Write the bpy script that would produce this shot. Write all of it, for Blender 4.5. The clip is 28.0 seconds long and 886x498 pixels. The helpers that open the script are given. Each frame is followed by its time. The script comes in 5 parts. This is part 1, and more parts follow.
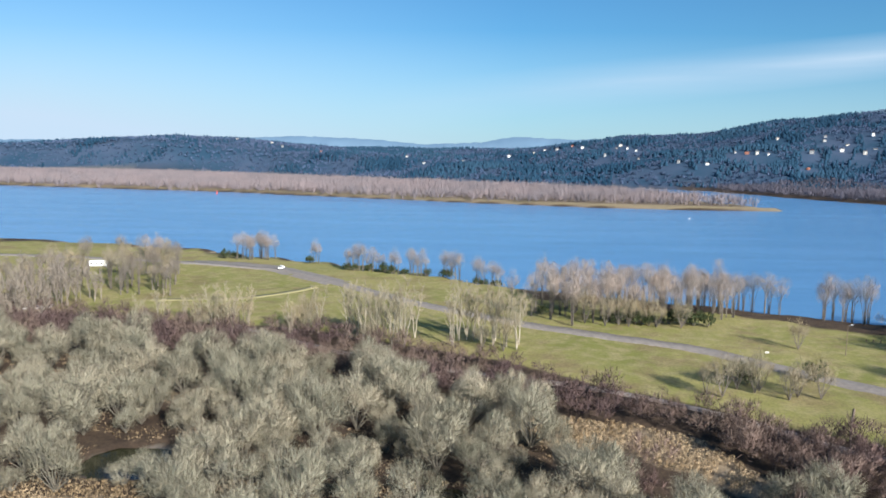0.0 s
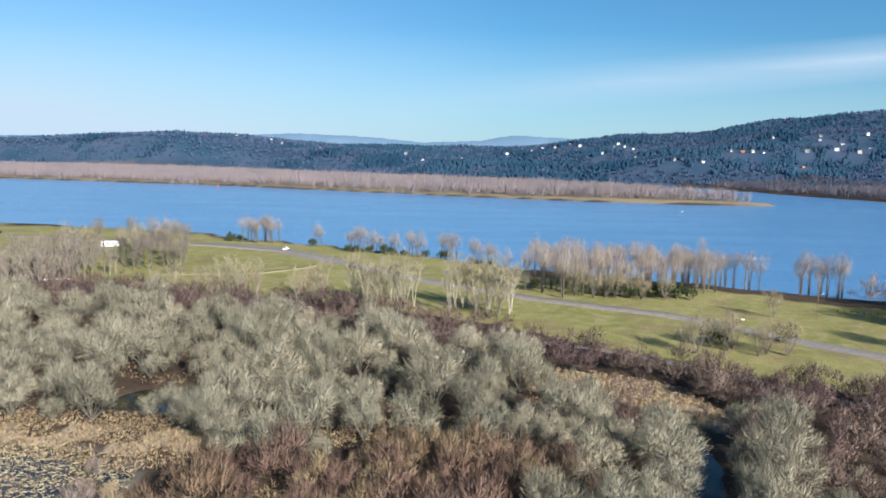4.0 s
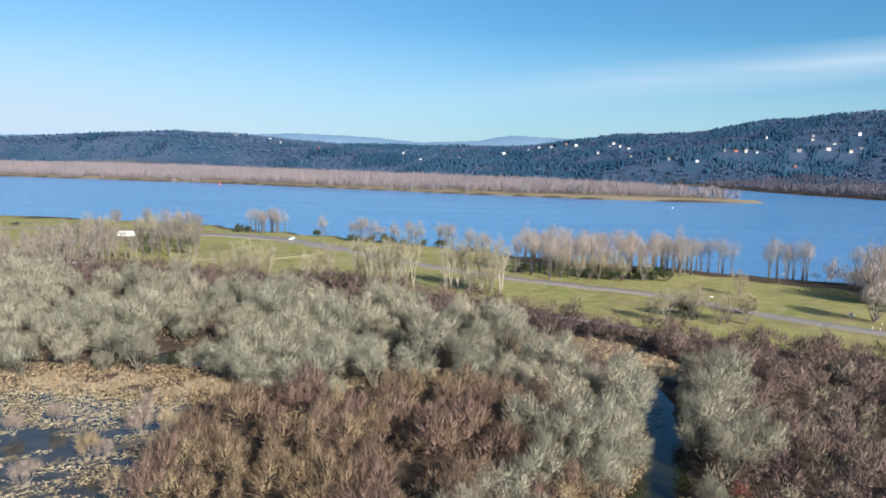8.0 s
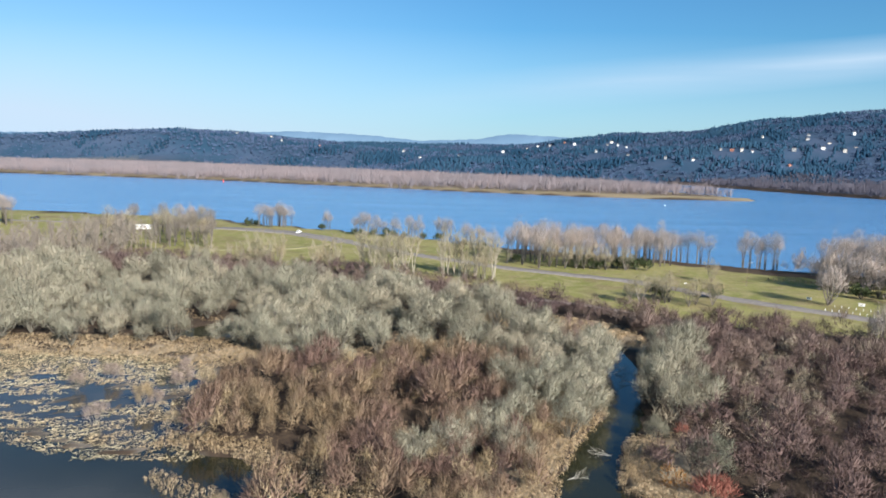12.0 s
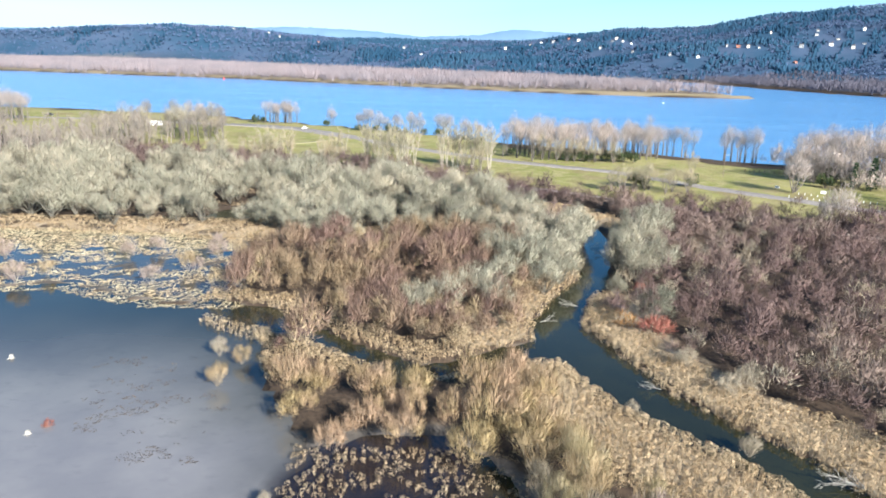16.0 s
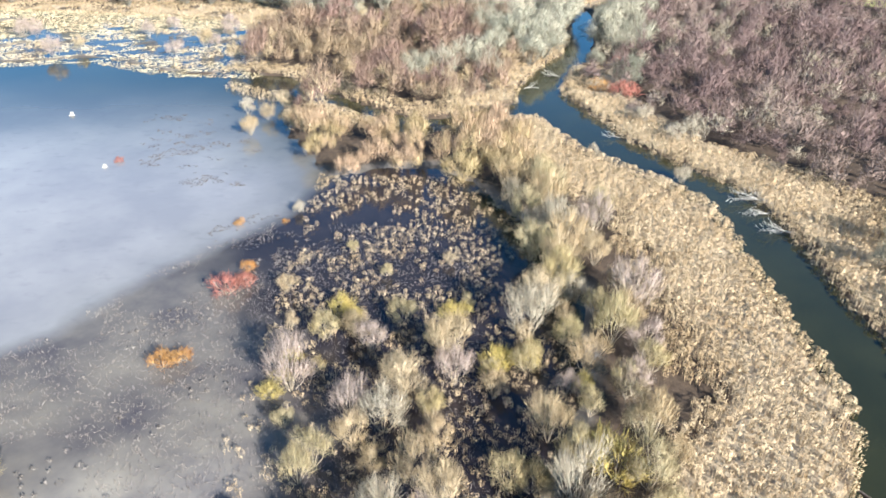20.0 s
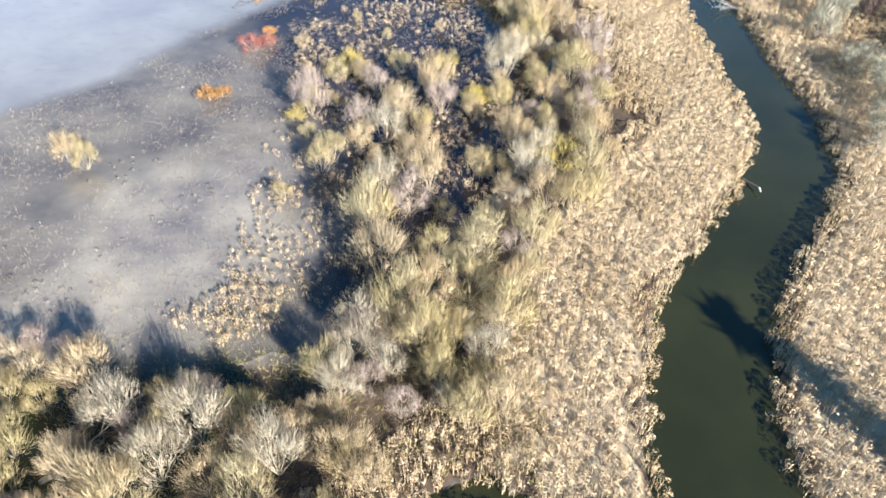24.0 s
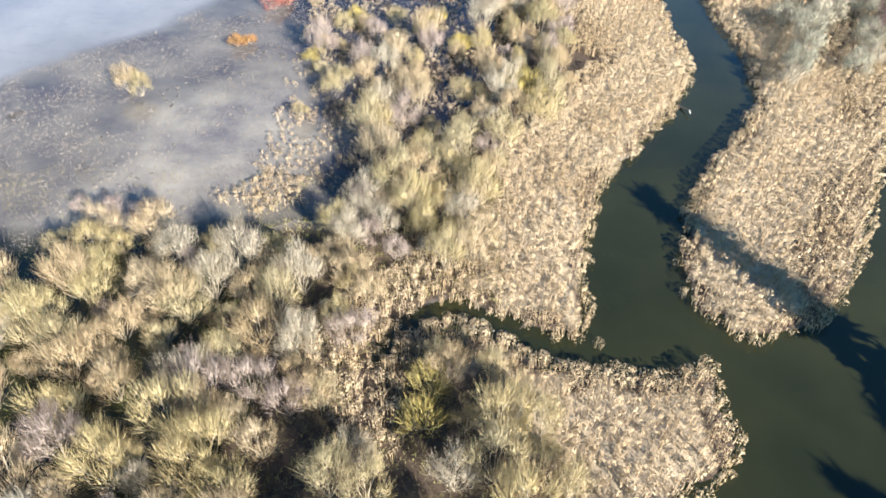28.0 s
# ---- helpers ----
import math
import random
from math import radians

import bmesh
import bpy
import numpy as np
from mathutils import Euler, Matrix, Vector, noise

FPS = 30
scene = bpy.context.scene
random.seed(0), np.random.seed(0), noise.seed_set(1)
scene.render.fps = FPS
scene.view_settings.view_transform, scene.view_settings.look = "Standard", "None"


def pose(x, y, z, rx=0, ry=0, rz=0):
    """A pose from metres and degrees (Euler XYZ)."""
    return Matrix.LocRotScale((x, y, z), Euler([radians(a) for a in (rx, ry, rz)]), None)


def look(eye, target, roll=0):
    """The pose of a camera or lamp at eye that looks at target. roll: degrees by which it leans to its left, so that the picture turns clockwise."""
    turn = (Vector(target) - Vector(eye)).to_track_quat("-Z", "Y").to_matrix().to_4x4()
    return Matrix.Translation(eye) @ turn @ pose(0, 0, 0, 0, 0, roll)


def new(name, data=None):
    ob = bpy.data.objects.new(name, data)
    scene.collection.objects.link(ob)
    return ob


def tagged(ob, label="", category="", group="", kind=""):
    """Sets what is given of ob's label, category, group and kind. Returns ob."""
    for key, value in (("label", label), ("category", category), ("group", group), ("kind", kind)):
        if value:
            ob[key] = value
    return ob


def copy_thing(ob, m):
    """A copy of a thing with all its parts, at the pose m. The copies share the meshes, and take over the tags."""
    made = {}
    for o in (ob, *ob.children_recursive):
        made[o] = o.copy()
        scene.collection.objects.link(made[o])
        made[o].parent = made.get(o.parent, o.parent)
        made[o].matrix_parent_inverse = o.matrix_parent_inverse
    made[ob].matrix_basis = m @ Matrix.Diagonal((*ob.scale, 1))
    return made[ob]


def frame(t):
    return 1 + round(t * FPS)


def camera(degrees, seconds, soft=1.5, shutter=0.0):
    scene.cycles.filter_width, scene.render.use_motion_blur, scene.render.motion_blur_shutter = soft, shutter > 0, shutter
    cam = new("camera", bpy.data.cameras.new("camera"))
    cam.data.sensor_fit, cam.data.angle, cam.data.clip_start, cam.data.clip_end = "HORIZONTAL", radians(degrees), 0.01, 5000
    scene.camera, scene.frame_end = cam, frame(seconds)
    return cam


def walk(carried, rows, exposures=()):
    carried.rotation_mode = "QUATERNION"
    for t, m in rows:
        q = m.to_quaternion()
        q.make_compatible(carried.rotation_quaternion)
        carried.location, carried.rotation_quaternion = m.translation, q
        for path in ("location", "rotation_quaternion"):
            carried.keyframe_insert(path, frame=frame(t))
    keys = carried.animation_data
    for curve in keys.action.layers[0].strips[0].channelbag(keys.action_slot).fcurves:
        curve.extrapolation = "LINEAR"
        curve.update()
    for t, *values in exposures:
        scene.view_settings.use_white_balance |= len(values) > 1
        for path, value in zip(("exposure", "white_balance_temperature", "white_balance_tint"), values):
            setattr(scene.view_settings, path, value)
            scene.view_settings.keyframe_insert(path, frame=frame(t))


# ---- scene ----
cam = camera(63.2, 28.0, soft=1.7)
METRES, EYE, TILT, LEAN, TURN = 159.24, 58.8, 1.6, 0.0, 0.0
ROWS = [
    (0.0, 0.0, 0.0, 0.0, 0.11, -8.76, -0.74),
    (0.5, -0.0001, -0.0011, -0.0046, 0.18, -8.76, -0.74),
    (1.0, -0.0001, -0.0051, -0.0093, 0.14, -8.76, -0.8),
    (1.5, 0.0, -0.0128, -0.0143, 0.08, -8.76, -0.84),
    (2.0, 0.0003, -0.0256, -0.0192, 0.03, -8.76, -0.91),
    (2.5, 0.0004, -0.0433, -0.0242, 0.02, -8.77, -0.96),
    (3.0, 0.0005, -0.0619, -0.0287, 0.01, -8.81, -0.99),
    (3.5, 0.0009, -0.0804, -0.0333, 0.02, -8.82, -1.04),
    (5.5, 0.0022, -0.1548, -0.0513, -0.04, -8.78, -1.12),
    (6.0, 0.0023, -0.1735, -0.0531, -0.07, -8.75, -1.14),
    (6.5, 0.0023, -0.1919, -0.053, -0.11, -8.76, -1.14),
    (7.0, 0.0027, -0.2103, -0.0526, -0.14, -8.78, -1.14),
    (7.5, 0.0031, -0.2289, -0.052, -0.16, -8.79, -1.12),
    (8.0, 0.0033, -0.2472, -0.0519, -0.18, -8.79, -1.12),
    (8.5, 0.0038, -0.2657, -0.0515, -0.18, -8.81, -1.17),
    (9.0, 0.0039, -0.2845, -0.0507, -0.19, -8.84, -1.22),
    (9.5, 0.0046, -0.3029, -0.0502, -0.19, -8.85, -1.23),
    (10.0, 0.0051, -0.3215, -0.0497, -0.2, -8.87, -1.25),
    (10.5, 0.0057, -0.34, -0.0492, -0.2, -8.89, -1.26),
    (11.0, 0.0064, -0.3586, -0.0488, -0.2, -8.92, -1.27),
    (11.5, 0.0068, -0.3775, -0.0482, -0.2, -8.92, -1.27),
    (13.5, 0.0091, -0.4514, -0.0461, -0.16, -8.97, -1.24),
    (14.0, 0.0095, -0.4698, -0.0454, -0.14, -9.05, -1.24),
    (14.5, 0.0104, -0.4884, -0.0443, -0.12, -10.82, -1.25),
    (15.0, 0.0112, -0.5072, -0.0436, -0.11, -12.82, -1.26),
    (15.5, 0.012, -0.526, -0.0428, -0.09, -14.82, -1.25),
    (16.0, 0.0129, -0.5448, -0.0423, -0.07, -16.82, -1.23),
    (16.5, 0.014, -0.5636, -0.0413, -0.05, -18.83, -1.19),
    (17.0, 0.0147, -0.5825, -0.0405, -0.05, -20.79, -1.16),
    (17.5, 0.0146, -0.6015, -0.041, -0.08, -22.69, -1.13),
    (18.0, 0.0159, -0.6195, -0.0407, -0.05, -24.61, -1.11),
    (18.5, 0.0166, -0.6381, -0.04, -0.06, -26.53, -1.08),
    (19.0, 0.0174, -0.6565, -0.0395, -0.06, -28.41, -1.1),
    (19.5, 0.0181, -0.6752, -0.0384, -0.07, -30.27, -1.09),
    (20.0, 0.0192, -0.6937, -0.0377, -0.07, -32.16, -1.07),
    (20.5, 0.0202, -0.7123, -0.037, -0.06, -34.08, -1.08),
    (21.0, 0.0214, -0.7307, -0.0365, -0.03, -36.12, -1.08),
    (21.5, 0.0227, -0.7495, -0.036, 0.01, -39.44, -1.05),
    (22.0, 0.0237, -0.7685, -0.0359, 0.04, -42.51, -1.08),
    (22.5, 0.025, -0.7881, -0.0366, 0.07, -44.32, -1.08),
    (24.5, 0.031, -0.8621, -0.0276, 0.2, -44.0, -1.07),
    (25.0, 0.0326, -0.8799, -0.0233, 0.24, -43.98, -1.06),
    (25.5, 0.0342, -0.8977, -0.0189, 0.27, -43.98, -1.04),
    (26.0, 0.0359, -0.9152, -0.0145, 0.29, -43.99, -1.03),
    (26.5, 0.0374, -0.9326, -0.0109, 0.31, -43.98, -1.03),
    (27.0, 0.0389, -0.9497, -0.0079, 0.33, -43.97, -1.02),
    (27.5, 0.0405, -0.9666, -0.0066, 0.35, -43.96, -1.0),
    (28.0, 0.042, -0.9833, -0.0068, 0.37, -43.93, -0.99),
]
walk(cam, [(t, pose(0, 0, EYE, TILT, LEAN, TURN) @ pose(METRES * x, METRES * y, METRES * z, 90 + pitch, roll, yaw)) for t, x, y, z, yaw, pitch, roll in ROWS],
     exposures=[(0.0, 0.98, 6500, 10), (14.0, 1.06, 6500, 10), (15.0, 1.34, 6450, 10), (16.0, 1.66, 6350, 9), (17.0, 1.88, 6250, 8), (19.0, 2.06, 6200, 8), (22.0, 2.2, 6250, 9), (25.0, 2.18, 6300, 9), (28.0, 2.14, 6350, 9)])

# ---- light ----
SUN_TO = Vector((0.50, -0.745, 0.44)).normalized()
sun = new("sun", bpy.data.lights.new("sun", "SUN"))
sun.data.energy, sun.data.angle, sun.data.color = 5.0, radians(0.5), (1.0, 0.955, 0.89)
sun.matrix_world = look(SUN_TO * 300, (0, 0, 0))
world = bpy.data.worlds.new("sky")
scene.world = world
world.use_nodes = True
wn, wl = world.node_tree.nodes, world.node_tree.links
wn.clear()
SKY_STRENGTH = 0.050


def wnode(kind, **props):
    n = wn.new(kind)
    for k, v in props.items():
        n.inputs[k].default_value = v
    return n


sky = wn.new("ShaderNodeTexSky")
sky.sky_type, sky.sun_disc = "NISHITA", False
sky.sun_elevation, sky.sun_rotation = math.asin(SUN_TO.z), math.atan2(SUN_TO.x, SUN_TO.y)
sky.air_density, sky.dust_density, sky.ozone_density = 1.0, 0.6, 1.6
coords = wn.new("ShaderNodeTexCoord")
split = wn.new("ShaderNodeSeparateXYZ")
wl.new(coords.outputs["Generated"], split.inputs[0])


def wmath(op, a, b=0.0, clamp=False):
    n = wn.new("ShaderNodeMath")
    n.operation, n.use_clamp = op, clamp
    for i, v in enumerate((a, b)):
        if isinstance(v, (int, float)):
            n.inputs[i].default_value = v
        else:
            wl.new(v, n.inputs[i])
    return n.outputs[0]


# thin cirrus: one long streamer low in the sky, and a milky veil on the western side
ahead = wmath("MAXIMUM", split.outputs[1], 0.05)
az = wmath("DIVIDE", split.outputs[0], ahead)
el = wmath("DIVIDE", split.outputs[2], ahead)
wisps = wn.new("ShaderNodeTexNoise")
stretch = wn.new("ShaderNodeMapping")
stretch.inputs["Scale"].default_value, stretch.inputs["Rotation"].default_value = (2.2, 2.2, 26.0), (0, radians(8), 0)
wl.new(coords.outputs["Generated"], stretch.inputs[0])
wl.new(stretch.outputs[0], wisps.inputs["Vector"])
wisps.inputs["Scale"].default_value, wisps.inputs["Detail"].default_value = 1.6, 7
line = wmath("SUBTRACT", el, wmath("ADD", wmath("MULTIPLY", az, 0.115), 0.078))
streak = wmath("SUBTRACT", 1.0, wmath("MULTIPLY", wmath("ABSOLUTE", line), 30.0), True)
streak = wmath("MULTIPLY", wmath("MULTIPLY", streak, wmath("MULTIPLY", wmath("ADD", az, 0.12), 1.5, True)), wmath("ADD", wisps.outputs["Fac"], 0.1))
veil = wmath("MULTIPLY", wmath("SUBTRACT", 0.10, wmath("MULTIPLY", az, 1.0)), 1.5, True)
veil = wmath("MULTIPLY", veil, wmath("SUBTRACT", 1.15, wmath("MULTIPLY", el, 4.2), True))
haze = wmath("SUBTRACT", 0.62, wmath("MULTIPLY", el, 3.6), True)
cover = wmath("ADD", wmath("MULTIPLY", streak, 1.0), wmath("ADD", wmath("MULTIPLY", veil, 0.62), haze), True)
cloud = wn.new("ShaderNodeMix")
cloud.data_type = "RGBA"
wl.new(cover, cloud.inputs["Factor"])
deep = wn.new("ShaderNodeMix")
deep.data_type, deep.blend_type = "RGBA", "MULTIPLY"
deep.inputs["Factor"].default_value, deep.inputs["B"].default_value = 1.0, (0.466, 0.968, 1.32, 1)
wl.new(sky.outputs[0], deep.inputs["A"])
wl.new(deep.outputs["Result"], cloud.inputs["A"])
cloud.inputs["B"].default_value = (6.1, 7.85, 9.7, 1)
bg = wnode("ShaderNodeBackground", Strength=SKY_STRENGTH)
wl.new(cloud.outputs["Result"], bg.inputs[0])
wout = wn.new("ShaderNodeOutputWorld")
wl.new(bg.outputs[0], wout.inputs[0])


# ---- materials ----
class Nodes:
    """A small helper to wire one material."""

    def __init__(self, name, rough=0.85, metal=0.0, spec=0.3):
        self.mat = bpy.data.materials.new(name)
        self.mat.use_nodes = True
        self.n, self.l = self.mat.node_tree.nodes, self.mat.node_tree.links
        self.bsdf = self.n["Principled BSDF"]
        self.bsdf.inputs["Roughness"].default_value = rough
        self.bsdf.inputs["Metallic"].default_value = metal
        self.bsdf.inputs["Specular IOR Level"].default_value = spec
        self.pos = self.n.new("ShaderNodeNewGeometry")

    def noise(self, scale, detail=3.0, rough=0.55, stretch=None, space=None):
        t = self.n.new("ShaderNodeTexNoise")
        t.inputs["Scale"].default_value, t.inputs["Detail"].default_value, t.inputs["Roughness"].default_value = scale, detail, rough
        src = space or self.pos.outputs["Position"]
        if stretch:
            m = self.n.new("ShaderNodeMapping")
            m.inputs["Scale"].default_value = stretch
            self.l.new(src, m.inputs[0])
            src = m.outputs[0]
        self.l.new(src, t.inputs["Vector"])
        return t.outputs["Fac"]

    def ramp(self, fac, lo, hi):
        r = self.n.new("ShaderNodeMapRange")
        self.l.new(fac, r.inputs[0])
        r.inputs[1].default_value, r.inputs[2].default_value = lo, hi
        r.inputs[3].default_value, r.inputs[4].default_value = 0, 1
        return r.outputs[0]

    def mix(self, fac, a, b, blend="MIX"):
        m = self.n.new("ShaderNodeMix")
        m.data_type, m.blend_type = "RGBA", blend
        for key, v in (("Factor", fac), ("A", a), ("B", b)):
            if isinstance(v, (int, float)):
                m.inputs[key].default_value = v
            elif isinstance(v, tuple):
                m.inputs[key].default_value = (*v, 1)
            else:
                self.l.new(v, m.inputs[key])
        return m.outputs["Result"]

    def math(self, op, a, b=0.0):
        m = self.n.new("ShaderNodeMath")
        m.operation = op
        for i, v in enumerate((a, b)):
            if isinstance(v, (int, float)):
                m.inputs[i].default_value = v
            else:
                self.l.new(v, m.inputs[i])
        return m.outputs[0]

    def bump(self, fac, dist, strength=0.6):
        b = self.n.new("ShaderNodeBump")
        b.inputs["Strength"].default_value, b.inputs["Distance"].default_value = strength, dist
        self.l.new(fac, b.inputs["Height"])
        self.l.new(b.outputs[0], self.bsdf.inputs["Normal"])

    def done(self, colour):
        if isinstance(colour, tuple):
            self.bsdf.inputs["Base Color"].default_value = (*colour, 1)
        else:
            self.l.new(colour, self.bsdf.inputs["Base Color"])
        return self.mat


def veg_mat(name, a, b, c, patch=0.06, rough=0.9, fade=0.4):
    """Twigs, reeds and leaves: colour by plant, by patch of ground and by single blade."""
    k = Nodes(name, rough, spec=0.15)
    info = k.n.new("ShaderNodeObjectInfo")
    col = k.mix(info.outputs["Random"], a, b)
    col = k.mix(k.ramp(k.noise(patch, 2), 0.42, 0.62), col, c)
    col = k.mix(k.math("MULTIPLY", k.ramp(k.noise(patch * 6, 3), 0.5, 0.72), 0.5), col, (0.55, 0.50, 0.47), "MULTIPLY")
    col = k.mix(k.math("MULTIPLY", k.pos.outputs["Random Per Island"], fade), col, (0.45, 0.42, 0.40), "MULTIPLY")
    return k.done(col)


def plain_mat(name, a, b, scale=3.0, rough=0.6, metal=0.0, bump=0.0):
    k = Nodes(name, rough, metal)
    f = k.noise(scale, 5)
    if bump:
        k.bump(f, bump)
    return k.done(k.mix(k.ramp(f, 0.35, 0.68), a, b))


M_WILLOW = veg_mat("willow_twigs", (0.19, 0.187, 0.138), (0.46, 0.41, 0.305), (0.35, 0.332, 0.25), fade=0.5)
M_WILLOW_WOOD = plain_mat("willow_bark", (0.112, 0.0989, 0.0774), (0.189, 0.172, 0.138), 2.5, 0.9, bump=0.03)
M_THICKET = veg_mat("thicket_twigs", (0.165, 0.112, 0.102), (0.165, 0.112, 0.102), (0.235, 0.175, 0.145), 0.05, fade=0.4)
M_BURGUNDY = veg_mat("burgundy_twigs", (0.135, 0.093, 0.09), (0.135, 0.093, 0.09), (0.215, 0.16, 0.132), 0.05, fade=0.4)
M_BROWN = veg_mat("brown_thicket_twigs", (0.21, 0.136, 0.11), (0.21, 0.136, 0.11), (0.26, 0.19, 0.118), 0.05, fade=0.4)
M_TAN = veg_mat("tan_twigs", (0.41, 0.305, 0.18), (0.40, 0.32, 0.21), (0.36, 0.27, 0.155), 0.09)
M_YELLOW = veg_mat("yellow_twigs", (0.36, 0.295, 0.15), (0.37, 0.285, 0.14), (0.36, 0.30, 0.18), 0.09)
M_PINK = veg_mat("pink_twigs", (0.335, 0.26, 0.22), (0.37, 0.30, 0.255), (0.31, 0.245, 0.205), 0.09)
M_GREY = veg_mat("grey_twigs", (0.37, 0.32, 0.24), (0.40, 0.345, 0.26), (0.33, 0.275, 0.195), 0.09)
M_SPIT = veg_mat("spit_twigs", (0.37, 0.255, 0.167), (0.37, 0.255, 0.167), (0.334, 0.255, 0.132), 0.11)
M_ORANGE = veg_mat("orange_twigs", (0.409, 0.205, 0.0651), (0.372, 0.167, 0.0558), (0.372, 0.205, 0.0744), 0.3)
M_GOLD = veg_mat("golden_twigs", (0.40, 0.315, 0.10), (0.43, 0.33, 0.10), (0.36, 0.29, 0.11), 0.3)
M_RED = veg_mat("red_twigs", (0.316, 0.121, 0.093), (0.353, 0.158, 0.112), (0.298, 0.121, 0.093), 0.3)
M_SHRUB_WOOD = plain_mat("shrub_bark", (0.31, 0.249, 0.172), (0.447, 0.378, 0.275), 3.0, 0.9)
M_COTTON = veg_mat("cottonwood_twigs", (0.42, 0.345, 0.30), (0.44, 0.36, 0.305), (0.39, 0.335, 0.305), 0.03, fade=0.5)
M_WESTWOOD = veg_mat("grey_brown_twigs", (0.25, 0.215, 0.185), (0.29, 0.25, 0.20), (0.24, 0.21, 0.185), 0.03, fade=0.6)
M_PALE = veg_mat("pale_alder_twigs", (0.376, 0.32, 0.216), (0.4, 0.32, 0.2), (0.336, 0.296, 0.208), 0.03)
M_COTTON_WOOD = plain_mat("cottonwood_bark", (0.112, 0.0946, 0.0774), (0.206, 0.181, 0.155), 1.5, 0.92, bump=0.05)
M_ALDER_WOOD = plain_mat("alder_bark", (0.33, 0.29, 0.225), (0.44, 0.395, 0.31), 1.5, 0.9, bump=0.03)
M_FIR = veg_mat("fir_needles", (0.028, 0.056, 0.028), (0.04, 0.068, 0.032), (0.032, 0.056, 0.036), 0.05)
M_EVER = veg_mat("evergreen_leaves", (0.048, 0.068, 0.028), (0.068, 0.08, 0.036), (0.056, 0.072, 0.032), 0.1)
# distance haze is painted into the blue of these two hill colours
M_HAZE_FIR = veg_mat("hill_needles_haze_blue", (0.013, 0.047, 0.088), (0.013, 0.047, 0.088), (0.024, 0.066, 0.112), 0.004, fade=0.2)
M_HAZE_BARE = veg_mat("hill_twigs_haze_blue", (0.075, 0.108, 0.185), (0.075, 0.108, 0.185), (0.052, 0.088, 0.155), 0.006, fade=0.3)
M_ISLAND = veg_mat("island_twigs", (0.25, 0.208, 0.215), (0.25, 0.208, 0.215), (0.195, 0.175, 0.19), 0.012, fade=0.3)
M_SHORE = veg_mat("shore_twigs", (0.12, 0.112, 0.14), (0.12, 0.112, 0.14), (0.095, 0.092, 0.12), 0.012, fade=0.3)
M_REED = veg_mat("dry_reed", (0.48, 0.37, 0.235), (0.48, 0.37, 0.235), (0.40, 0.295, 0.175), 0.12, fade=0.15)
M_REED_DARK = veg_mat("weathered_reed", (0.43, 0.325, 0.21), (0.43, 0.325, 0.21), (0.36, 0.27, 0.165), 0.1)
M_MAT = veg_mat("bleached_mats", (0.46, 0.385, 0.245), (0.46, 0.385, 0.245), (0.39, 0.30, 0.19), 0.12, fade=0.3)
M_WEED = veg_mat("water_weed", (0.060, 0.056, 0.062), (0.060, 0.056, 0.062), (0.085, 0.072, 0.066), 0.2, fade=0.3)
M_STUBBLE = veg_mat("reed_stubble", (0.15, 0.128, 0.12), (0.15, 0.128, 0.12), (0.20, 0.17, 0.145), 0.15, fade=0.3)
M_PALETUFT = veg_mat("bleached_tufts", (0.27, 0.235, 0.205), (0.27, 0.235, 0.205), (0.21, 0.18, 0.155), 0.15, fade=0.3)
M_MOSSY = veg_mat("moss_grass", (0.24, 0.216, 0.08), (0.24, 0.216, 0.08), (0.288, 0.24, 0.12), 0.3)
M_DRIFT = plain_mat("bleached_wood", (0.241, 0.224, 0.198), (0.344, 0.323, 0.284), 3.0, 0.8)
M_ASPHALT = plain_mat("asphalt", (0.189, 0.168, 0.15), (0.258, 0.228, 0.202), 0.6, 0.95)
M_TRACK = plain_mat("worn_turf", (0.31, 0.265, 0.14), (0.26, 0.24, 0.11), 0.5, 0.95)
M_GRAVEL = plain_mat("gravel_trail", (0.206, 0.172, 0.155), (0.275, 0.232, 0.206), 1.2, 0.95)
M_WHITE = plain_mat("white_paint", (0.78, 0.78, 0.77), (0.82, 0.82, 0.80), 1.0, 0.4)
M_CREAM = plain_mat("cream_siding", (0.55, 0.50, 0.44), (0.64, 0.60, 0.54), 0.3, 0.7)
M_SIDING = plain_mat("grey_siding", (0.26, 0.27, 0.28), (0.36, 0.36, 0.36), 0.3, 0.7)
M_ROOF = plain_mat("shingle_roof", (0.086, 0.086, 0.0946), (0.155, 0.146, 0.146), 0.6, 0.9)
M_REDROOF = plain_mat("red_brown_roof", (0.275, 0.112, 0.0774), (0.327, 0.146, 0.103), 0.6, 0.9)
M_GLASS = plain_mat("dark_glass", (0.03, 0.04, 0.05), (0.05, 0.06, 0.07), 2.0, 0.08)
M_RUBBER = plain_mat("tyre_rubber", (0.02, 0.02, 0.02), (0.035, 0.035, 0.035), 8.0, 0.85)
M_POST = plain_mat("weathered_post", (0.138, 0.103, 0.0774), (0.215, 0.163, 0.12), 4.0, 0.9)
M_BUOY = plain_mat("red_buoy_paint", (0.55, 0.06, 0.04), (0.62, 0.09, 0.06), 2.0, 0.5)
M_STEEL = plain_mat("galvanised_steel", (0.45, 0.46, 0.47), (0.55, 0.56, 0.57), 4.0, 0.45, 0.8)


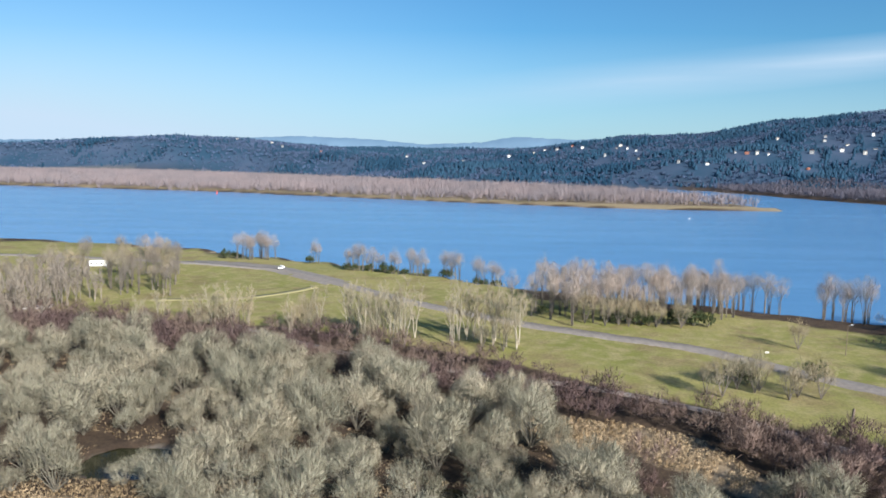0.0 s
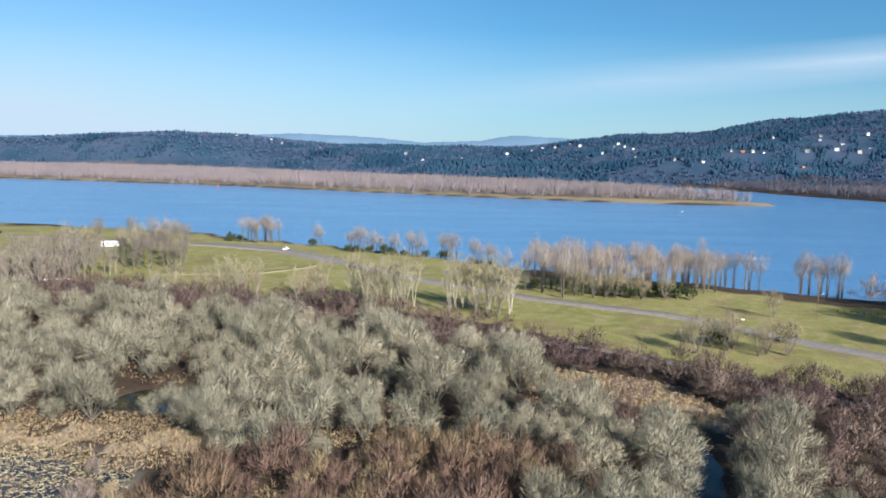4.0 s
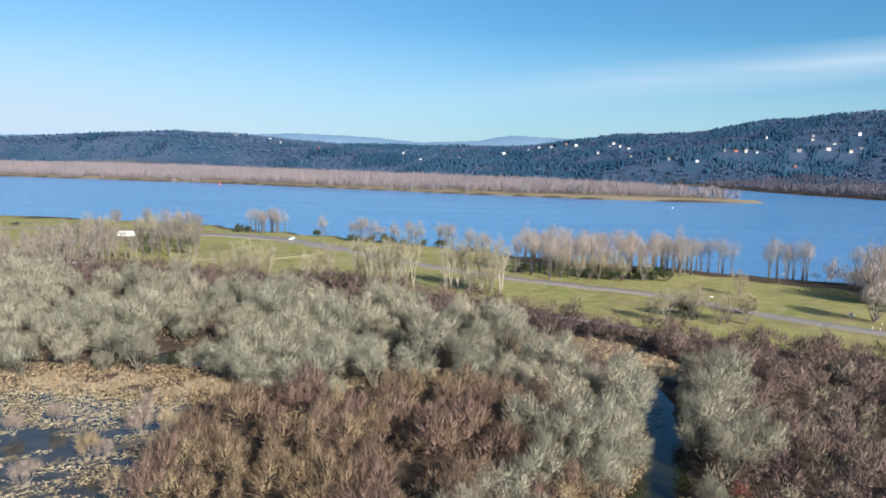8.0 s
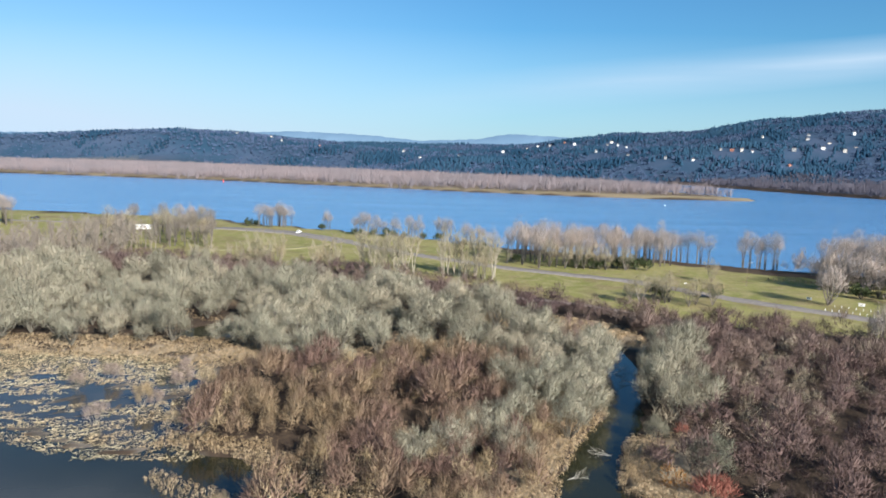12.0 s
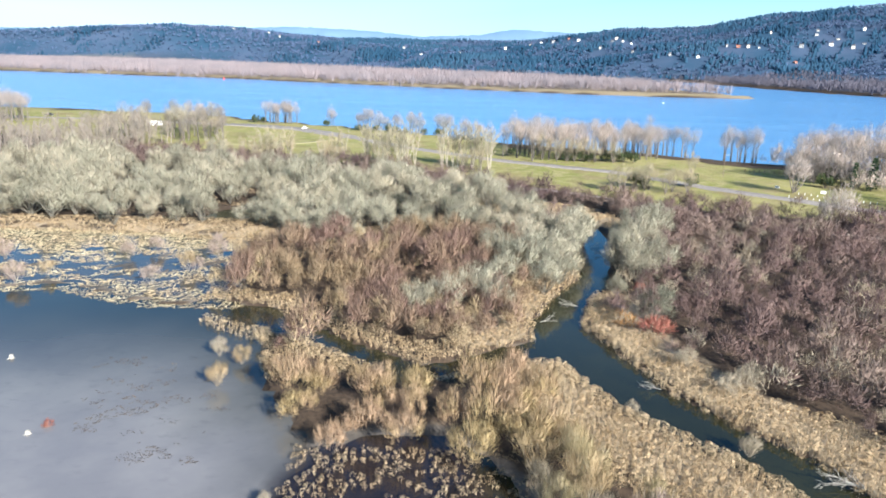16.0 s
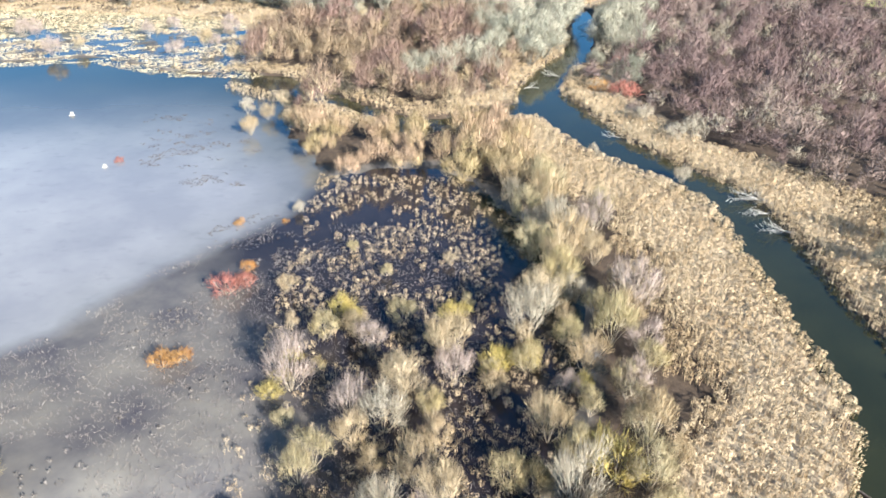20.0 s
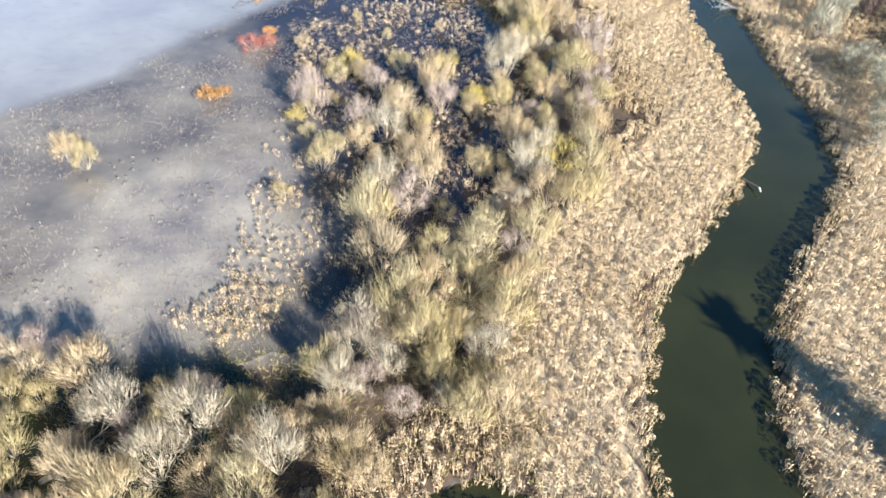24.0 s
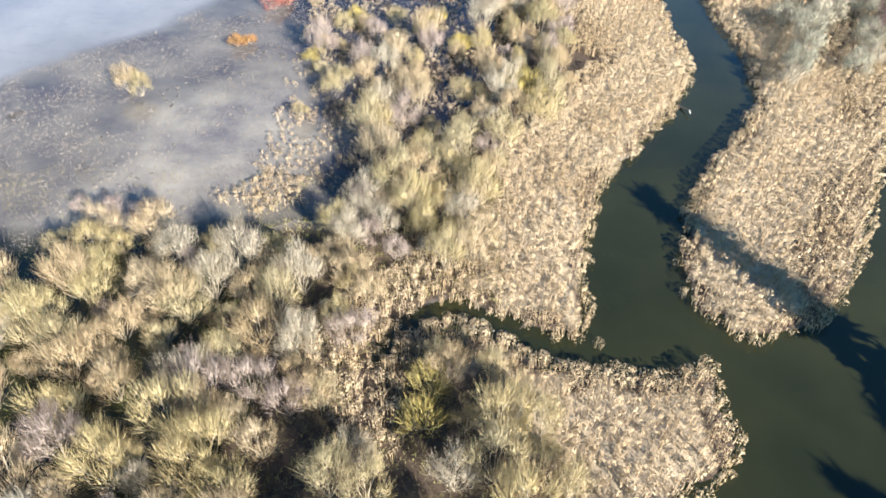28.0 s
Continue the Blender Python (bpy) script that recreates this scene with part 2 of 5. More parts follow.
def ground_mat():
    """Lawn, leaf litter, sand and wet mud, told apart by the ground's own zone attribute."""
    k = Nodes("ground", 0.95, spec=0.15)
    zone = k.n.new("ShaderNodeAttribute")
    zone.attribute_name = "zone"
    parts = k.n.new("ShaderNodeSeparateColor")
    k.l.new(zone.outputs["Color"], parts.inputs[0])
    fine, mid, broad = k.noise(1.4, 6, 0.65), k.noise(0.22, 4), k.noise(0.03, 3)
    lawn = k.mix(k.ramp(broad, 0.38, 0.62), (0.195, 0.198, 0.056), (0.27, 0.243, 0.092))
    lawn = k.mix(k.ramp(mid, 0.44, 0.68), lawn, (0.311, 0.263, 0.13))
    lawn = k.mix(k.math("MULTIPLY", k.ramp(fine, 0.42, 0.66), 0.5), lawn, (0.101, 0.113, 0.0375))
    worn = k.math("MULTIPLY", k.ramp(k.noise(0.075, 5, 0.65), 0.5, 0.66), 0.75)
    lawn = k.mix(worn, lawn, k.mix(k.ramp(fine, 0.4, 0.6), (0.22, 0.165, 0.085), (0.145, 0.11, 0.06)))
    litter = k.mix(k.ramp(mid, 0.35, 0.65), (0.0496, 0.0347, 0.0248), (0.0843, 0.0594, 0.0397))
    litter = k.mix(k.ramp(fine, 0.45, 0.7), litter, (0.0298, 0.0223, 0.0174))
    sand = k.mix(k.ramp(mid, 0.4, 0.7), (0.36, 0.285, 0.19), (0.26, 0.205, 0.14))
    sand = k.mix(k.math("MULTIPLY", k.ramp(k.noise(2.6, 5, 0.6), 0.45, 0.62), 0.55), sand, (0.372, 0.288, 0.195))
    mud = k.mix(k.ramp(mid, 0.42, 0.62), (0.0688, 0.0602, 0.0516), (0.146, 0.125, 0.103))
    edge = k.math("MULTIPLY", k.math("SUBTRACT", fine, 0.5), 0.5)
    col = k.mix(k.ramp(k.math("ADD", parts.outputs[0], edge), 0.35, 0.65), litter, lawn)
    col = k.mix(k.ramp(k.math("ADD", parts.outputs[1], edge), 0.35, 0.65), col, sand)
    col = k.mix(k.ramp(k.math("ADD", parts.outputs[2], edge), 0.3, 0.7), col, mud)
    # wooded hill ground, its base colour blued to stand for haze
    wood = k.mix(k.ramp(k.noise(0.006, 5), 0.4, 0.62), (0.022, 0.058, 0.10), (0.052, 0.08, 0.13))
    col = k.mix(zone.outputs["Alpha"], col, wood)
    k.bump(fine, 0.25)
    return k.done(col)


def water_mat(name, deep, silt, silt_lo, silt_hi, wave, wave_h, patch=0.03, stretch=None, rough=0.06):
    k = Nodes(name, rough, spec=0.5)
    k.bsdf.inputs["IOR"].default_value = 1.333
    f = k.noise(patch, 5, 0.6, stretch)
    k.bump(k.noise(wave, 4, 0.6), wave_h, 0.5)
    return k.done(k.mix(k.ramp(f, silt_lo, silt_hi), deep, silt))


M_GROUND = ground_mat()
# base colours hold the blue of sky reflected by the ripples
M_RIVER = water_mat("river_water_sky_blue", (0.069, 0.187, 0.365), (0.088, 0.213, 0.40), 0.4, 0.65, 0.35, 0.4, 0.012, (0.4, 2.0, 1), 0.24)


def lake_mat():
    """Still water: dark olive in the channel, pale where silt is stirred up in the shallow lake."""
    k = Nodes("lake_water", 0.05, spec=0.5)
    k.bsdf.inputs["IOR"].default_value = 1.333
    a = k.n.new("ShaderNodeAttribute")
    a.attribute_name = "silt"
    deep = k.mix(k.ramp(k.noise(0.06, 5), 0.35, 0.7), (0.011, 0.0125, 0.0052), (0.019, 0.020, 0.008))
    pale = k.mix(k.ramp(k.noise(0.035, 5, 0.6), 0.38, 0.66), (0.155, 0.15, 0.155), (0.23, 0.22, 0.212))
    pale = k.mix(k.math("MULTIPLY", k.ramp(k.noise(0.35, 5, 0.6, (1, 1.6, 1)), 0.55, 0.7), 0.4), pale, (0.13, 0.125, 0.13))
    k.bump(k.noise(1.4, 4, 0.6), 0.008, 0.5)
    parts = k.n.new("ShaderNodeSeparateColor")
    k.l.new(a.outputs["Color"], parts.inputs[0])
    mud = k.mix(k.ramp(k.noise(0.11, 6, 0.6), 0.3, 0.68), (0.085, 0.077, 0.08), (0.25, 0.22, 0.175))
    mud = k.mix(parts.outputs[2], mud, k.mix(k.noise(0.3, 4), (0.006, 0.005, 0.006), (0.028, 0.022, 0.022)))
    col = k.mix(parts.outputs[0], deep, pale)
    return k.done(k.mix(k.ramp(k.math("ADD", parts.outputs[1], k.math("MULTIPLY", k.noise(0.25, 5), 0.4)), 0.3, 0.85), col, mud))


M_LAKE = lake_mat()


# ---- mesh helpers ----
def mesh_of(name, verts, faces, material):
    """A mesh from an array of points and an array of triangles or quads (or a list of both)."""
    me = bpy.data.meshes.new(name)
    groups = [f for f in (faces if isinstance(faces, list) else [faces]) if len(f)]
    me.vertices.add(len(verts))
    me.vertices.foreach_set("co", np.asarray(verts, dtype=np.float32).ravel())
    sizes = np.concatenate([np.full(len(f), f.shape[1]) for f in groups])
    flat = np.concatenate([f.ravel() for f in groups]).astype(np.int32)
    me.loops.add(len(flat))
    me.loops.foreach_set("vertex_index", flat)
    me.polygons.add(len(sizes))
    me.polygons.foreach_set("loop_start", np.concatenate(([0], np.cumsum(sizes)[:-1])).astype(np.int32))
    me.materials.append(material)
    me.update(calc_edges=True)
    me.validate()
    return me


def shade_smooth(me):
    me.polygons.foreach_set("use_smooth", np.ones(len(me.polygons), dtype=bool))
    return me


def child(name, me, parent, label=""):
    ob = new(name, me)
    ob.parent = parent
    return tagged(ob, label) if label else ob


def part(name, bm, material, parent, label=""):
    me = bpy.data.meshes.new(name)
    bm.to_mesh(me)
    bm.free()
    me.materials.append(material)
    return child(name, me, parent, label)


def box(x0, x1, y0, y1, z0, z1, bevel=0.0):
    bm = bmesh.new()
    bmesh.ops.create_cube(bm, size=1, matrix=Matrix.Translation(((x0 + x1) / 2, (y0 + y1) / 2, (z0 + z1) / 2)) @ Matrix.Diagonal((x1 - x0, y1 - y0, z1 - z0, 1)))
    if bevel:
        bmesh.ops.bevel(bm, geom=bm.edges[:], offset=bevel, segments=2, affect="EDGES")
    return bm


def rod(a, b, r0, r1=None, sides=8):
    bm = bmesh.new()
    a, b = Vector(a), Vector(b)
    m = Matrix.Translation((a + b) / 2) @ (b - a).to_track_quat("Z", "Y").to_matrix().to_4x4()
    bmesh.ops.create_cone(bm, cap_ends=True, segments=sides, radius1=r0, radius2=r0 if r1 is None else r1, depth=(b - a).length, matrix=m)
    return bm


class Tubes:
    """Tapered limbs, gathered into one mesh."""

    def __init__(self, sides=4):
        self.v, self.f, self.count, self.sides = [], [], 0, sides

    def add(self, pts, radii):
        s = self.sides
        pts = np.asarray(pts, float)
        ang = np.arange(s) * 2 * np.pi / s
        for i, p in enumerate(pts):
            t = pts[min(i + 1, len(pts) - 1)] - pts[max(i - 1, 0)]
            t /= np.linalg.norm(t) + 1e-9
            u = np.cross(t, (0.31, 0.87, 0.2))
            u /= np.linalg.norm(u) + 1e-9
            w = np.cross(t, u)
            self.v.append(p + radii[i] * (np.outer(np.cos(ang), u) + np.outer(np.sin(ang), w)))
        for i in range(len(pts) - 1):
            a = self.count + i * s
            for j in range(s):
                self.f.append((a + j, a + (j + 1) % s, a + s + (j + 1) % s, a + s + j))
        self.count += len(pts) * s

    def mesh(self, name, material):
        return shade_smooth(mesh_of(name, np.concatenate(self.v), np.array(self.f), material))


def blades(base, way, width, rng, level_out=0.0):
    """Thin tapered strips from base along way: an array of points, three to a strip."""
    side = np.cross(way, rng.normal(size=way.shape) * (1 - level_out) + np.array((0, 0, 2.0 * level_out)))
    side *= (np.asarray(width) * 0.5 / (np.linalg.norm(side, axis=1) + 1e-9))[:, None]
    out = np.empty((len(base), 3, 3))
    out[:, 0], out[:, 1], out[:, 2] = base - side, base + side, base + way
    return out.reshape(-1, 3)


def facing(v, out, blend=0.6):
    """Turns each strip to face outward from its crown, and rounds its shading towards that way: points and normals side by side."""
    t = v.reshape(-1, 3, 3).copy()
    g = np.cross(t[:, 1] - t[:, 0], t[:, 2] - t[:, 0])
    g /= np.linalg.norm(g, axis=1, keepdims=True) + 1e-12
    back = (g * out).sum(axis=1) < 0
    t[back], g[back] = t[back][:, [1, 0, 2]], -g[back]
    return np.concatenate((t.reshape(-1, 3), np.repeat(unit(g * (1 - blend) + out * blend), 3, axis=0)), axis=1)


def strips(name, verts, material):
    me = mesh_of(name, verts[:, :3], np.arange(len(verts)).reshape(-1, 3), material)
    if verts.shape[1] == 6:
        rounded = me.attributes.new("custom_normal", "FLOAT_VECTOR", "POINT")
        rounded.data.foreach_set("vector", verts[:, 3:].astype(np.float32).ravel())
    return me


def unit(v):
    return v / (np.linalg.norm(v, axis=-1, keepdims=True) + 1e-9)


def grow(seed, height, spread, stems, branches, twigs, twig_len, twig_w, girth, start=0.3, rise=0.5, fork=0.4, bow=1.6):
    """A bare woody plant: curved stems, branches off them and fine twigs. Returns the limbs and the twig strips."""
    rng = np.random.default_rng(seed)
    wood, base, way, wide = Tubes(3), [], [], []
    for i in range(stems):
        a = 2 * np.pi * (i + rng.uniform(-0.35, 0.35)) / stems
        out = np.array((np.cos(a), np.sin(a), 0)) * spread * rng.uniform(0.35, 1.0) * (1 if stems > 1 else 0.15)
        top = height * rng.uniform(0.72, 1.0)
        s = np.linspace(0, 1, 6)[:, None]
        wob = np.cumsum(rng.normal(0, height * 0.014, (6, 3)), axis=0)
        wob[0] = 0
        line = out * s ** bow + np.array((0, 0, top)) * s ** 0.92 + wob * (1, 1, 0.3)
        g = girth * rng.uniform(0.7, 1.0)
        wood.add(line, g * (1.02 - 0.9 * s[:, 0]))
        for j in range(branches):
            u = start + (1 - start) * (j + rng.uniform(0, 1)) / branches
            k = min(int(u * 5), 4)
            p = line[k] + (line[k + 1] - line[k]) * (u * 5 - k)
            tan = unit(line[k + 1] - line[k])
            b = rng.uniform(0, 2 * np.pi)
            d = unit(tan * 0.55 + np.array((np.cos(b), np.sin(b), 0)) * (1 - rise) * 1.3 + np.array((0, 0, rise)))
            ln = height * fork * (1.08 - 0.65 * u) * rng.uniform(0.7, 1.15)
            mid = p + d * ln * 0.5 + rng.normal(0, 0.05 * ln, 3)
            end = p + d * ln + np.array((0, 0, ln * 0.12 * rise))
            r = g * (1.02 - 0.9 * u) * 0.6
            wood.add((p, mid, end), (r, r * 0.6, r * 0.2))
            m = max(2, int(twigs / (stems * branches)))
            q = rng.uniform(0.18, 1.0, m)[:, None]
            at = np.where(q < 0.5, p + (mid - p) * q * 2, mid + (end - mid) * (q - 0.5) * 2)
            w = unit(d * 0.9 + rng.normal(0, 0.55, (m, 3)) + np.array((0, 0, rise * 0.7)))
            base.append(at)
            way.append(w * (twig_len * rng.uniform(0.55, 1.3, m))[:, None])
            wide.append(np.full(m, twig_w) * rng.uniform(0.6, 1.3, m))
    base, way, wide = np.concatenate(base), np.concatenate(way), np.concatenate(wide)
    return wood, blades(base, way, wide, rng)


def dome(seed, height, radius, lobes, twigs, twig_len, twig_w, girth, low=0.3, up=0.45, lobe=0.5, tidy=0.4, fuzz=0.1, core=0.12, skirt=0.42, core_w=2.4, stem=0.0):
    """A bushy bare crown of several lobes on stems from one foot. Returns the limbs and the twig strips."""
    rng = np.random.default_rng(seed)
    wood, base, way, wide, face = Tubes(3), [], [], [], []
    foot = np.array((0, 0, height * 0.1))
    for i in range(lobes):
        a = 2 * np.pi * (i + rng.uniform(-0.3, 0.3)) / max(lobes - 1, 1)
        r = 0.0 if i == lobes - 1 else radius * rng.uniform(0.45, 0.72)
        top = height * (rng.uniform(0.68, 0.8) if r == 0 else rng.uniform(skirt, 0.7))
        size = radius * lobe * rng.uniform(0.8, 1.15)
        c = np.array((np.cos(a) * r, np.sin(a) * r, top))
        bend = c * (0.55, 0.55, 0.5) + rng.normal(0, 0.06 * radius, 3)
        g = girth * rng.uniform(0.6, 1.0)
        if stem:
            lean = np.append(rng.normal(0, 0.09 * radius, 2), 0.0)
            wood.add((lean * 0.7, lean + (0, 0, height * stem * 0.6), lean * 1.3 + c * (0.12, 0.12, 0) + (0, 0, height * stem), c), (g, g * 0.85, g * 0.65, g * 0.25))
            bend = lean * 1.3 + c * (0.12, 0.12, 0) + (0, 0, height * stem)
        else:
            wood.add((np.zeros(3), bend * (0.45, 0.45, 0.5), bend, c), (g, g * 0.8, g * 0.6, g * 0.3))
        for _ in range(4):
            d = unit(rng.normal(0, 1, 3) + np.array((0, 0, 0.7)))
            wood.add((bend + (c - bend) * rng.uniform(0, 1), c + d * size), (g * 0.35, g * 0.06))
        m = int(twigs / lobes)
        d = unit(rng.normal(0, 1, (m, 3)) + np.array((0, 0, 0.25)))
        at = c + d * (size * rng.uniform(0.25, 0.95, m) ** 0.6)[:, None] * (1, 1, height * low / (radius * lobe) * 0.8 + 0.2)
        at[:, 2] = np.maximum(at[:, 2], height * 0.06)
        w = unit(unit(at - foot) * (1 - fuzz) + d * (0.35 + fuzz) + rng.normal(0, tidy, (m, 3)) + np.array((0, 0, up)))
        inner = np.arange(m) < m * core
        at[inner] = c + (at[inner] - c) * 0.45
        base.append(at)
        way.append(w * (twig_len * rng.uniform(0.5, 1.3, m) * np.where(inner, 0.7, 1.0))[:, None])
        wide.append(twig_w * rng.uniform(0.6, 1.35, m) * np.where(inner, core_w, 1.0))
        face.append(unit(d + 0.45 * unit(c - foot * 3)))
    return wood, facing(blades(np.concatenate(base), np.concatenate(way), np.concatenate(wide), rng), np.concatenate(face))


def plant_kinds(name, count, wood_mat, twig_mats, seed, label, category, group, form=grow, **shape):
    """Prototype plants of one kind, each with a trunk and a crown."""
    made = []
    for i in range(count):
        wood, tw = form(seed + i, **shape)
        made.append((wood.mesh("trunk", wood_mat), [strips("crown", tw, m) for m in twig_mats]))
    return dict(name=name, made=made, label=label, category=category, group=group)


def plant(kind, x, y, z, size=1.0, turn=0.0, tint=0, label="", variant=0, tall=1.0):
    wood, crowns = kind["made"][variant % len(kind["made"])]
    ob = new(kind["name"])
    ob.matrix_basis = pose(x, y, z, 0, 0, turn) @ Matrix.Diagonal((size, size, size * tall, 1))
    child("trunk", wood, ob)
    child("crown", crowns[tint % len(crowns)], ob)
    return tagged(ob, label or kind["label"], kind["category"], kind["group"])


def fir_meshes(seed, height, radius, tiers, needles, wood_mat, needle_mat):
    rng = np.random.default_rng(seed)
    wood = Tubes(5)
    wood.add(((0, 0, 0), (0, 0, height * 0.5), (0, 0, height)), (height * 0.018, height * 0.011, 0.02))
    base, way, wide = [], [], []
    for i in range(tiers):
        u = 0.12 + 0.86 * i / tiers
        r = radius * (1 - u) ** 0.8 + 0.15
        for a in rng.uniform(0, 2 * np.pi, 7):
            d = np.array((np.cos(a), np.sin(a), -0.25))
            o = np.array((0, 0, height * u))
            rr = r * rng.uniform(0.6, 1.1)
            wood.add((o, o + d * rr), (0.035, 0.008))
            q = rng.uniform(0.1, 1, needles)[:, None]
            base.append(o + d * rr * q)
            way.append((d * 0.55 + rng.normal(0, 0.45, (needles, 3))) * (0.25 * radius * rng.uniform(0.7, 1.4, needles))[:, None])
            wide.append(np.full(needles, 0.16 * radius))
    return wood.mesh("trunk", wood_mat), strips("crown", blades(np.concatenate(base), np.concatenate(way), np.concatenate(wide), rng), needle_mat)


def bush_meshes(seed, height, radius, leaves, leaf, wood_mat, leaf_mat):
    rng = np.random.default_rng(seed)
    wood = Tubes(4)
    hubs = []
    for i in range(8):
        a = rng.uniform(0, 2 * np.pi)
        tip = np.array((np.cos(a) * radius * 0.6, np.sin(a) * radius * 0.6, height * rng.uniform(0.45, 0.85)))
        wood.add(((0, 0, 0), tip * (0.4, 0.4, 0.5), tip), (0.12, 0.08, 0.03))
        hubs.append(tip)
    hubs = np.array(hubs)[rng.integers(0, 8, leaves)]
    at = hubs + unit(rng.normal(size=(leaves, 3))) * (radius * 0.5 * rng.uniform(0.3, 1, leaves) ** 0.5)[:, None]
    at[:, 2] = np.maximum(at[:, 2], 0.2)
    w = unit(rng.normal(size=(leaves, 3))) * (leaf * rng.uniform(0.6, 1.4, leaves))[:, None]
    return wood.mesh("trunk", wood_mat), strips("crown", blades(at, w, np.full(leaves, leaf * 0.8), rng), leaf_mat)


# ---- terrain ----
def ease(a, b, v):
    s = np.clip((v - a) / (b - a), 0, 1)
    return s * s * (3 - 2 * s)


def wob(x, y, scale, seed=0.0):
    """Cheap smooth noise between about -1 and 1."""
    x, y = x / scale + seed * 1.7, y / scale - seed * 2.3
    return (np.sin(x + 1.7 * np.sin(0.7 * y + seed)) * np.cos(1.1 * y + 1.3 * np.sin(0.9 * x)) + 0.6 * np.sin(2.3 * x - 1.9 * y + seed) + 0.4 * np.sin(4.1 * y + 3.1 * x)) / 1.6


def poly_distance(x, y, pts):
    """Signed distance to a closed outline: positive inside."""
    inside, best = np.zeros(np.shape(x), bool), np.full(np.shape(x), 1e9)
    for (ax, ay), (bx, by) in zip(pts, pts[1:] + pts[:1]):
        dx, dy = bx - ax, by - ay
        t = np.clip(((x - ax) * dx + (y - ay) * dy) / (dx * dx + dy * dy), 0, 1)
        best = np.minimum(best, np.hypot(x - ax - t * dx, y - ay - t * dy))
        if ay != by:
            inside ^= ((ay > y) != (by > y)) & (x < dx * (y - ay) / dy + ax)
    return np.where(inside, best, -best)


def stream_distance(x, y, pts):
    """Signed distance to the banks of a stream given as (x, y, half width): positive in the water."""
    best = np.full(np.shape(x), -1e9)
    for (ax, ay, aw), (bx, by, bw) in zip(pts, pts[1:]):
        dx, dy = bx - ax, by - ay
        t = np.clip(((x - ax) * dx + (y - ay) * dy) / (dx * dx + dy * dy), 0, 1)
        best = np.maximum(best, aw + t * (bw - aw) - np.hypot(x - ax - t * dx, y - ay - t * dy))
    return best


CHANNEL = [(47, 121, 2.5), (46.5, 107, 3.2), (42, 88, 3.2), (37.5, 70, 3.6), (29.6, 55, 4.3), (25.3, 43, 4.9), (26.3, 32, 6.4), (30.2, 20, 6.2),
           (34.4, 9.5, 5.4), (41.2, 1, 4.8), (48.5, -9, 4.6), (49.6, -20, 4.7), (49.2, -35, 5.0), (50, -53, 4.7), (48, -63, 5.2), (43, -71.5, 4.8),
           (36.6, -80, 4.8), (30.6, -89.5, 5.6), (27.7, -100, 5.7), (27, -110, 5.8)]
CREEK = [(-44, 50, 3), (-33, 44.5, 4.5), (-26.7, 39.4, 3.8), (-15.7, 31, 2.4), (-5.6, 22.6, 2.9), (-1.2, 18.6, 2.9), (7, 23, 2.7), (13.5, 26, 3.6), (20, 28, 5)]
COVE = [(26, -113, 2.6), (20, -112.8, 2.3), (14.5, -110.2, 2.2), (9.5, -107.4, 1.5), (5.5, -108.0, 1.3), (2.3, -111.0, 0.9), (1.1, -114, 0.8), (0.6, -118, 0.7), (0.9, -121, 0.5)]
BAY = [(22, -109), (33, -106), (37, -110.5), (44, -108.3), (48, -104), (56, -93), (62.5, -81.5), (68, -72), (82, -58), (150, -50), (150, -240), (20, -240),
       (26, -127), (30.2, -125.5), (32, -122), (31.2, -119), (32, -114.5), (29.8, -112.6), (28, -115.8), (21.7, -115.3)]
LAKE = [(-260, 60), (-130, 52), (-95, 56), (-79, 61.5), (-56, 50), (-44, 49), (-38, 44), (-31, 38.5), (-27.5, 31), (-26, 22), (-23.5, 13), (-19, 5), (-14, -3.5), (-9, -13), (-14, -25),
        (-27, -39), (-34, -52), (-44, -60), (-60, -82), (-120, -100), (-260, -110)]
FLAT = [(-14, -1), (-6, 2), (4, 3), (10, -4), (18, -18), (23, -36), (20, -56), (12, -72), (6, -86), (1, -95), (-10, -95), (-23, -97), (-32, -99), (-44, -102), (-130, -116), (-130, -94),
        (-68, -76), (-50, -54), (-40, -46), (-33, -33), (-20, -18)]
MARSH = [(-160, 52), (-95, 56), (-79, 61), (-56, 50), (-40, 50), (-38, 62), (-42, 76), (-49, 106), (-85, 112), (-160, 116)]
POND = [(-70, 128), (-62, 124), (-50, 127), (-46, 134), (-54, 141), (-66, 138)]
POOL = [(-6, 118), (-2, 112), (6, 112), (9, 117), (4, 122), (-3, 123)]
FEN = [(14, 162), (24, 158), (40, 154), (54, 146), (60, 128), (62, 116), (55, 118), (46, 130), (34, 138), (20, 142), (8, 150)]
MEADOW_X = [-900, -300, -170, -135, -93, -45, -15, 18, 42, 61, 75, 90, 119, 160, 300, 900]
MEADOW_Y = [420, 330, 285, 252, 242, 233, 216, 197, 174, 162, 148, 138, 130, 118, 70, -100]
BANK_X = [-3000, -900, -297, -239, -155, -97, -70, -9, 30, 102, 140, 168, 260, 500, 1200, 3000]
BANK_Y = [1100, 640, 482, 471, 443, 406, 396, 353, 318, 282, 259, 248, 215, 150, 0, -300]
ISLAND = [(-3500, 2050), (-1600, 1600), (-812, 1320), (-356, 1180), (12, 983), (220, 890), (354, 875), (432, 860), (434, 874), (398, 960), (376, 1060), (330, 1220), (150, 1420),
          (-300, 1760), (-900, 2250), (-3500, 3300)]
MAINLAND = [(4600, 300), (1500, 640), (900, 850), (720, 960), (663, 995), (612, 1110), (588, 1240), (520, 1480), (420, 1560), (0, 1800), (-600, 2140), (-3800, 2500), (-4600, 2600), (-4600, 4950), (4600, 4950)]


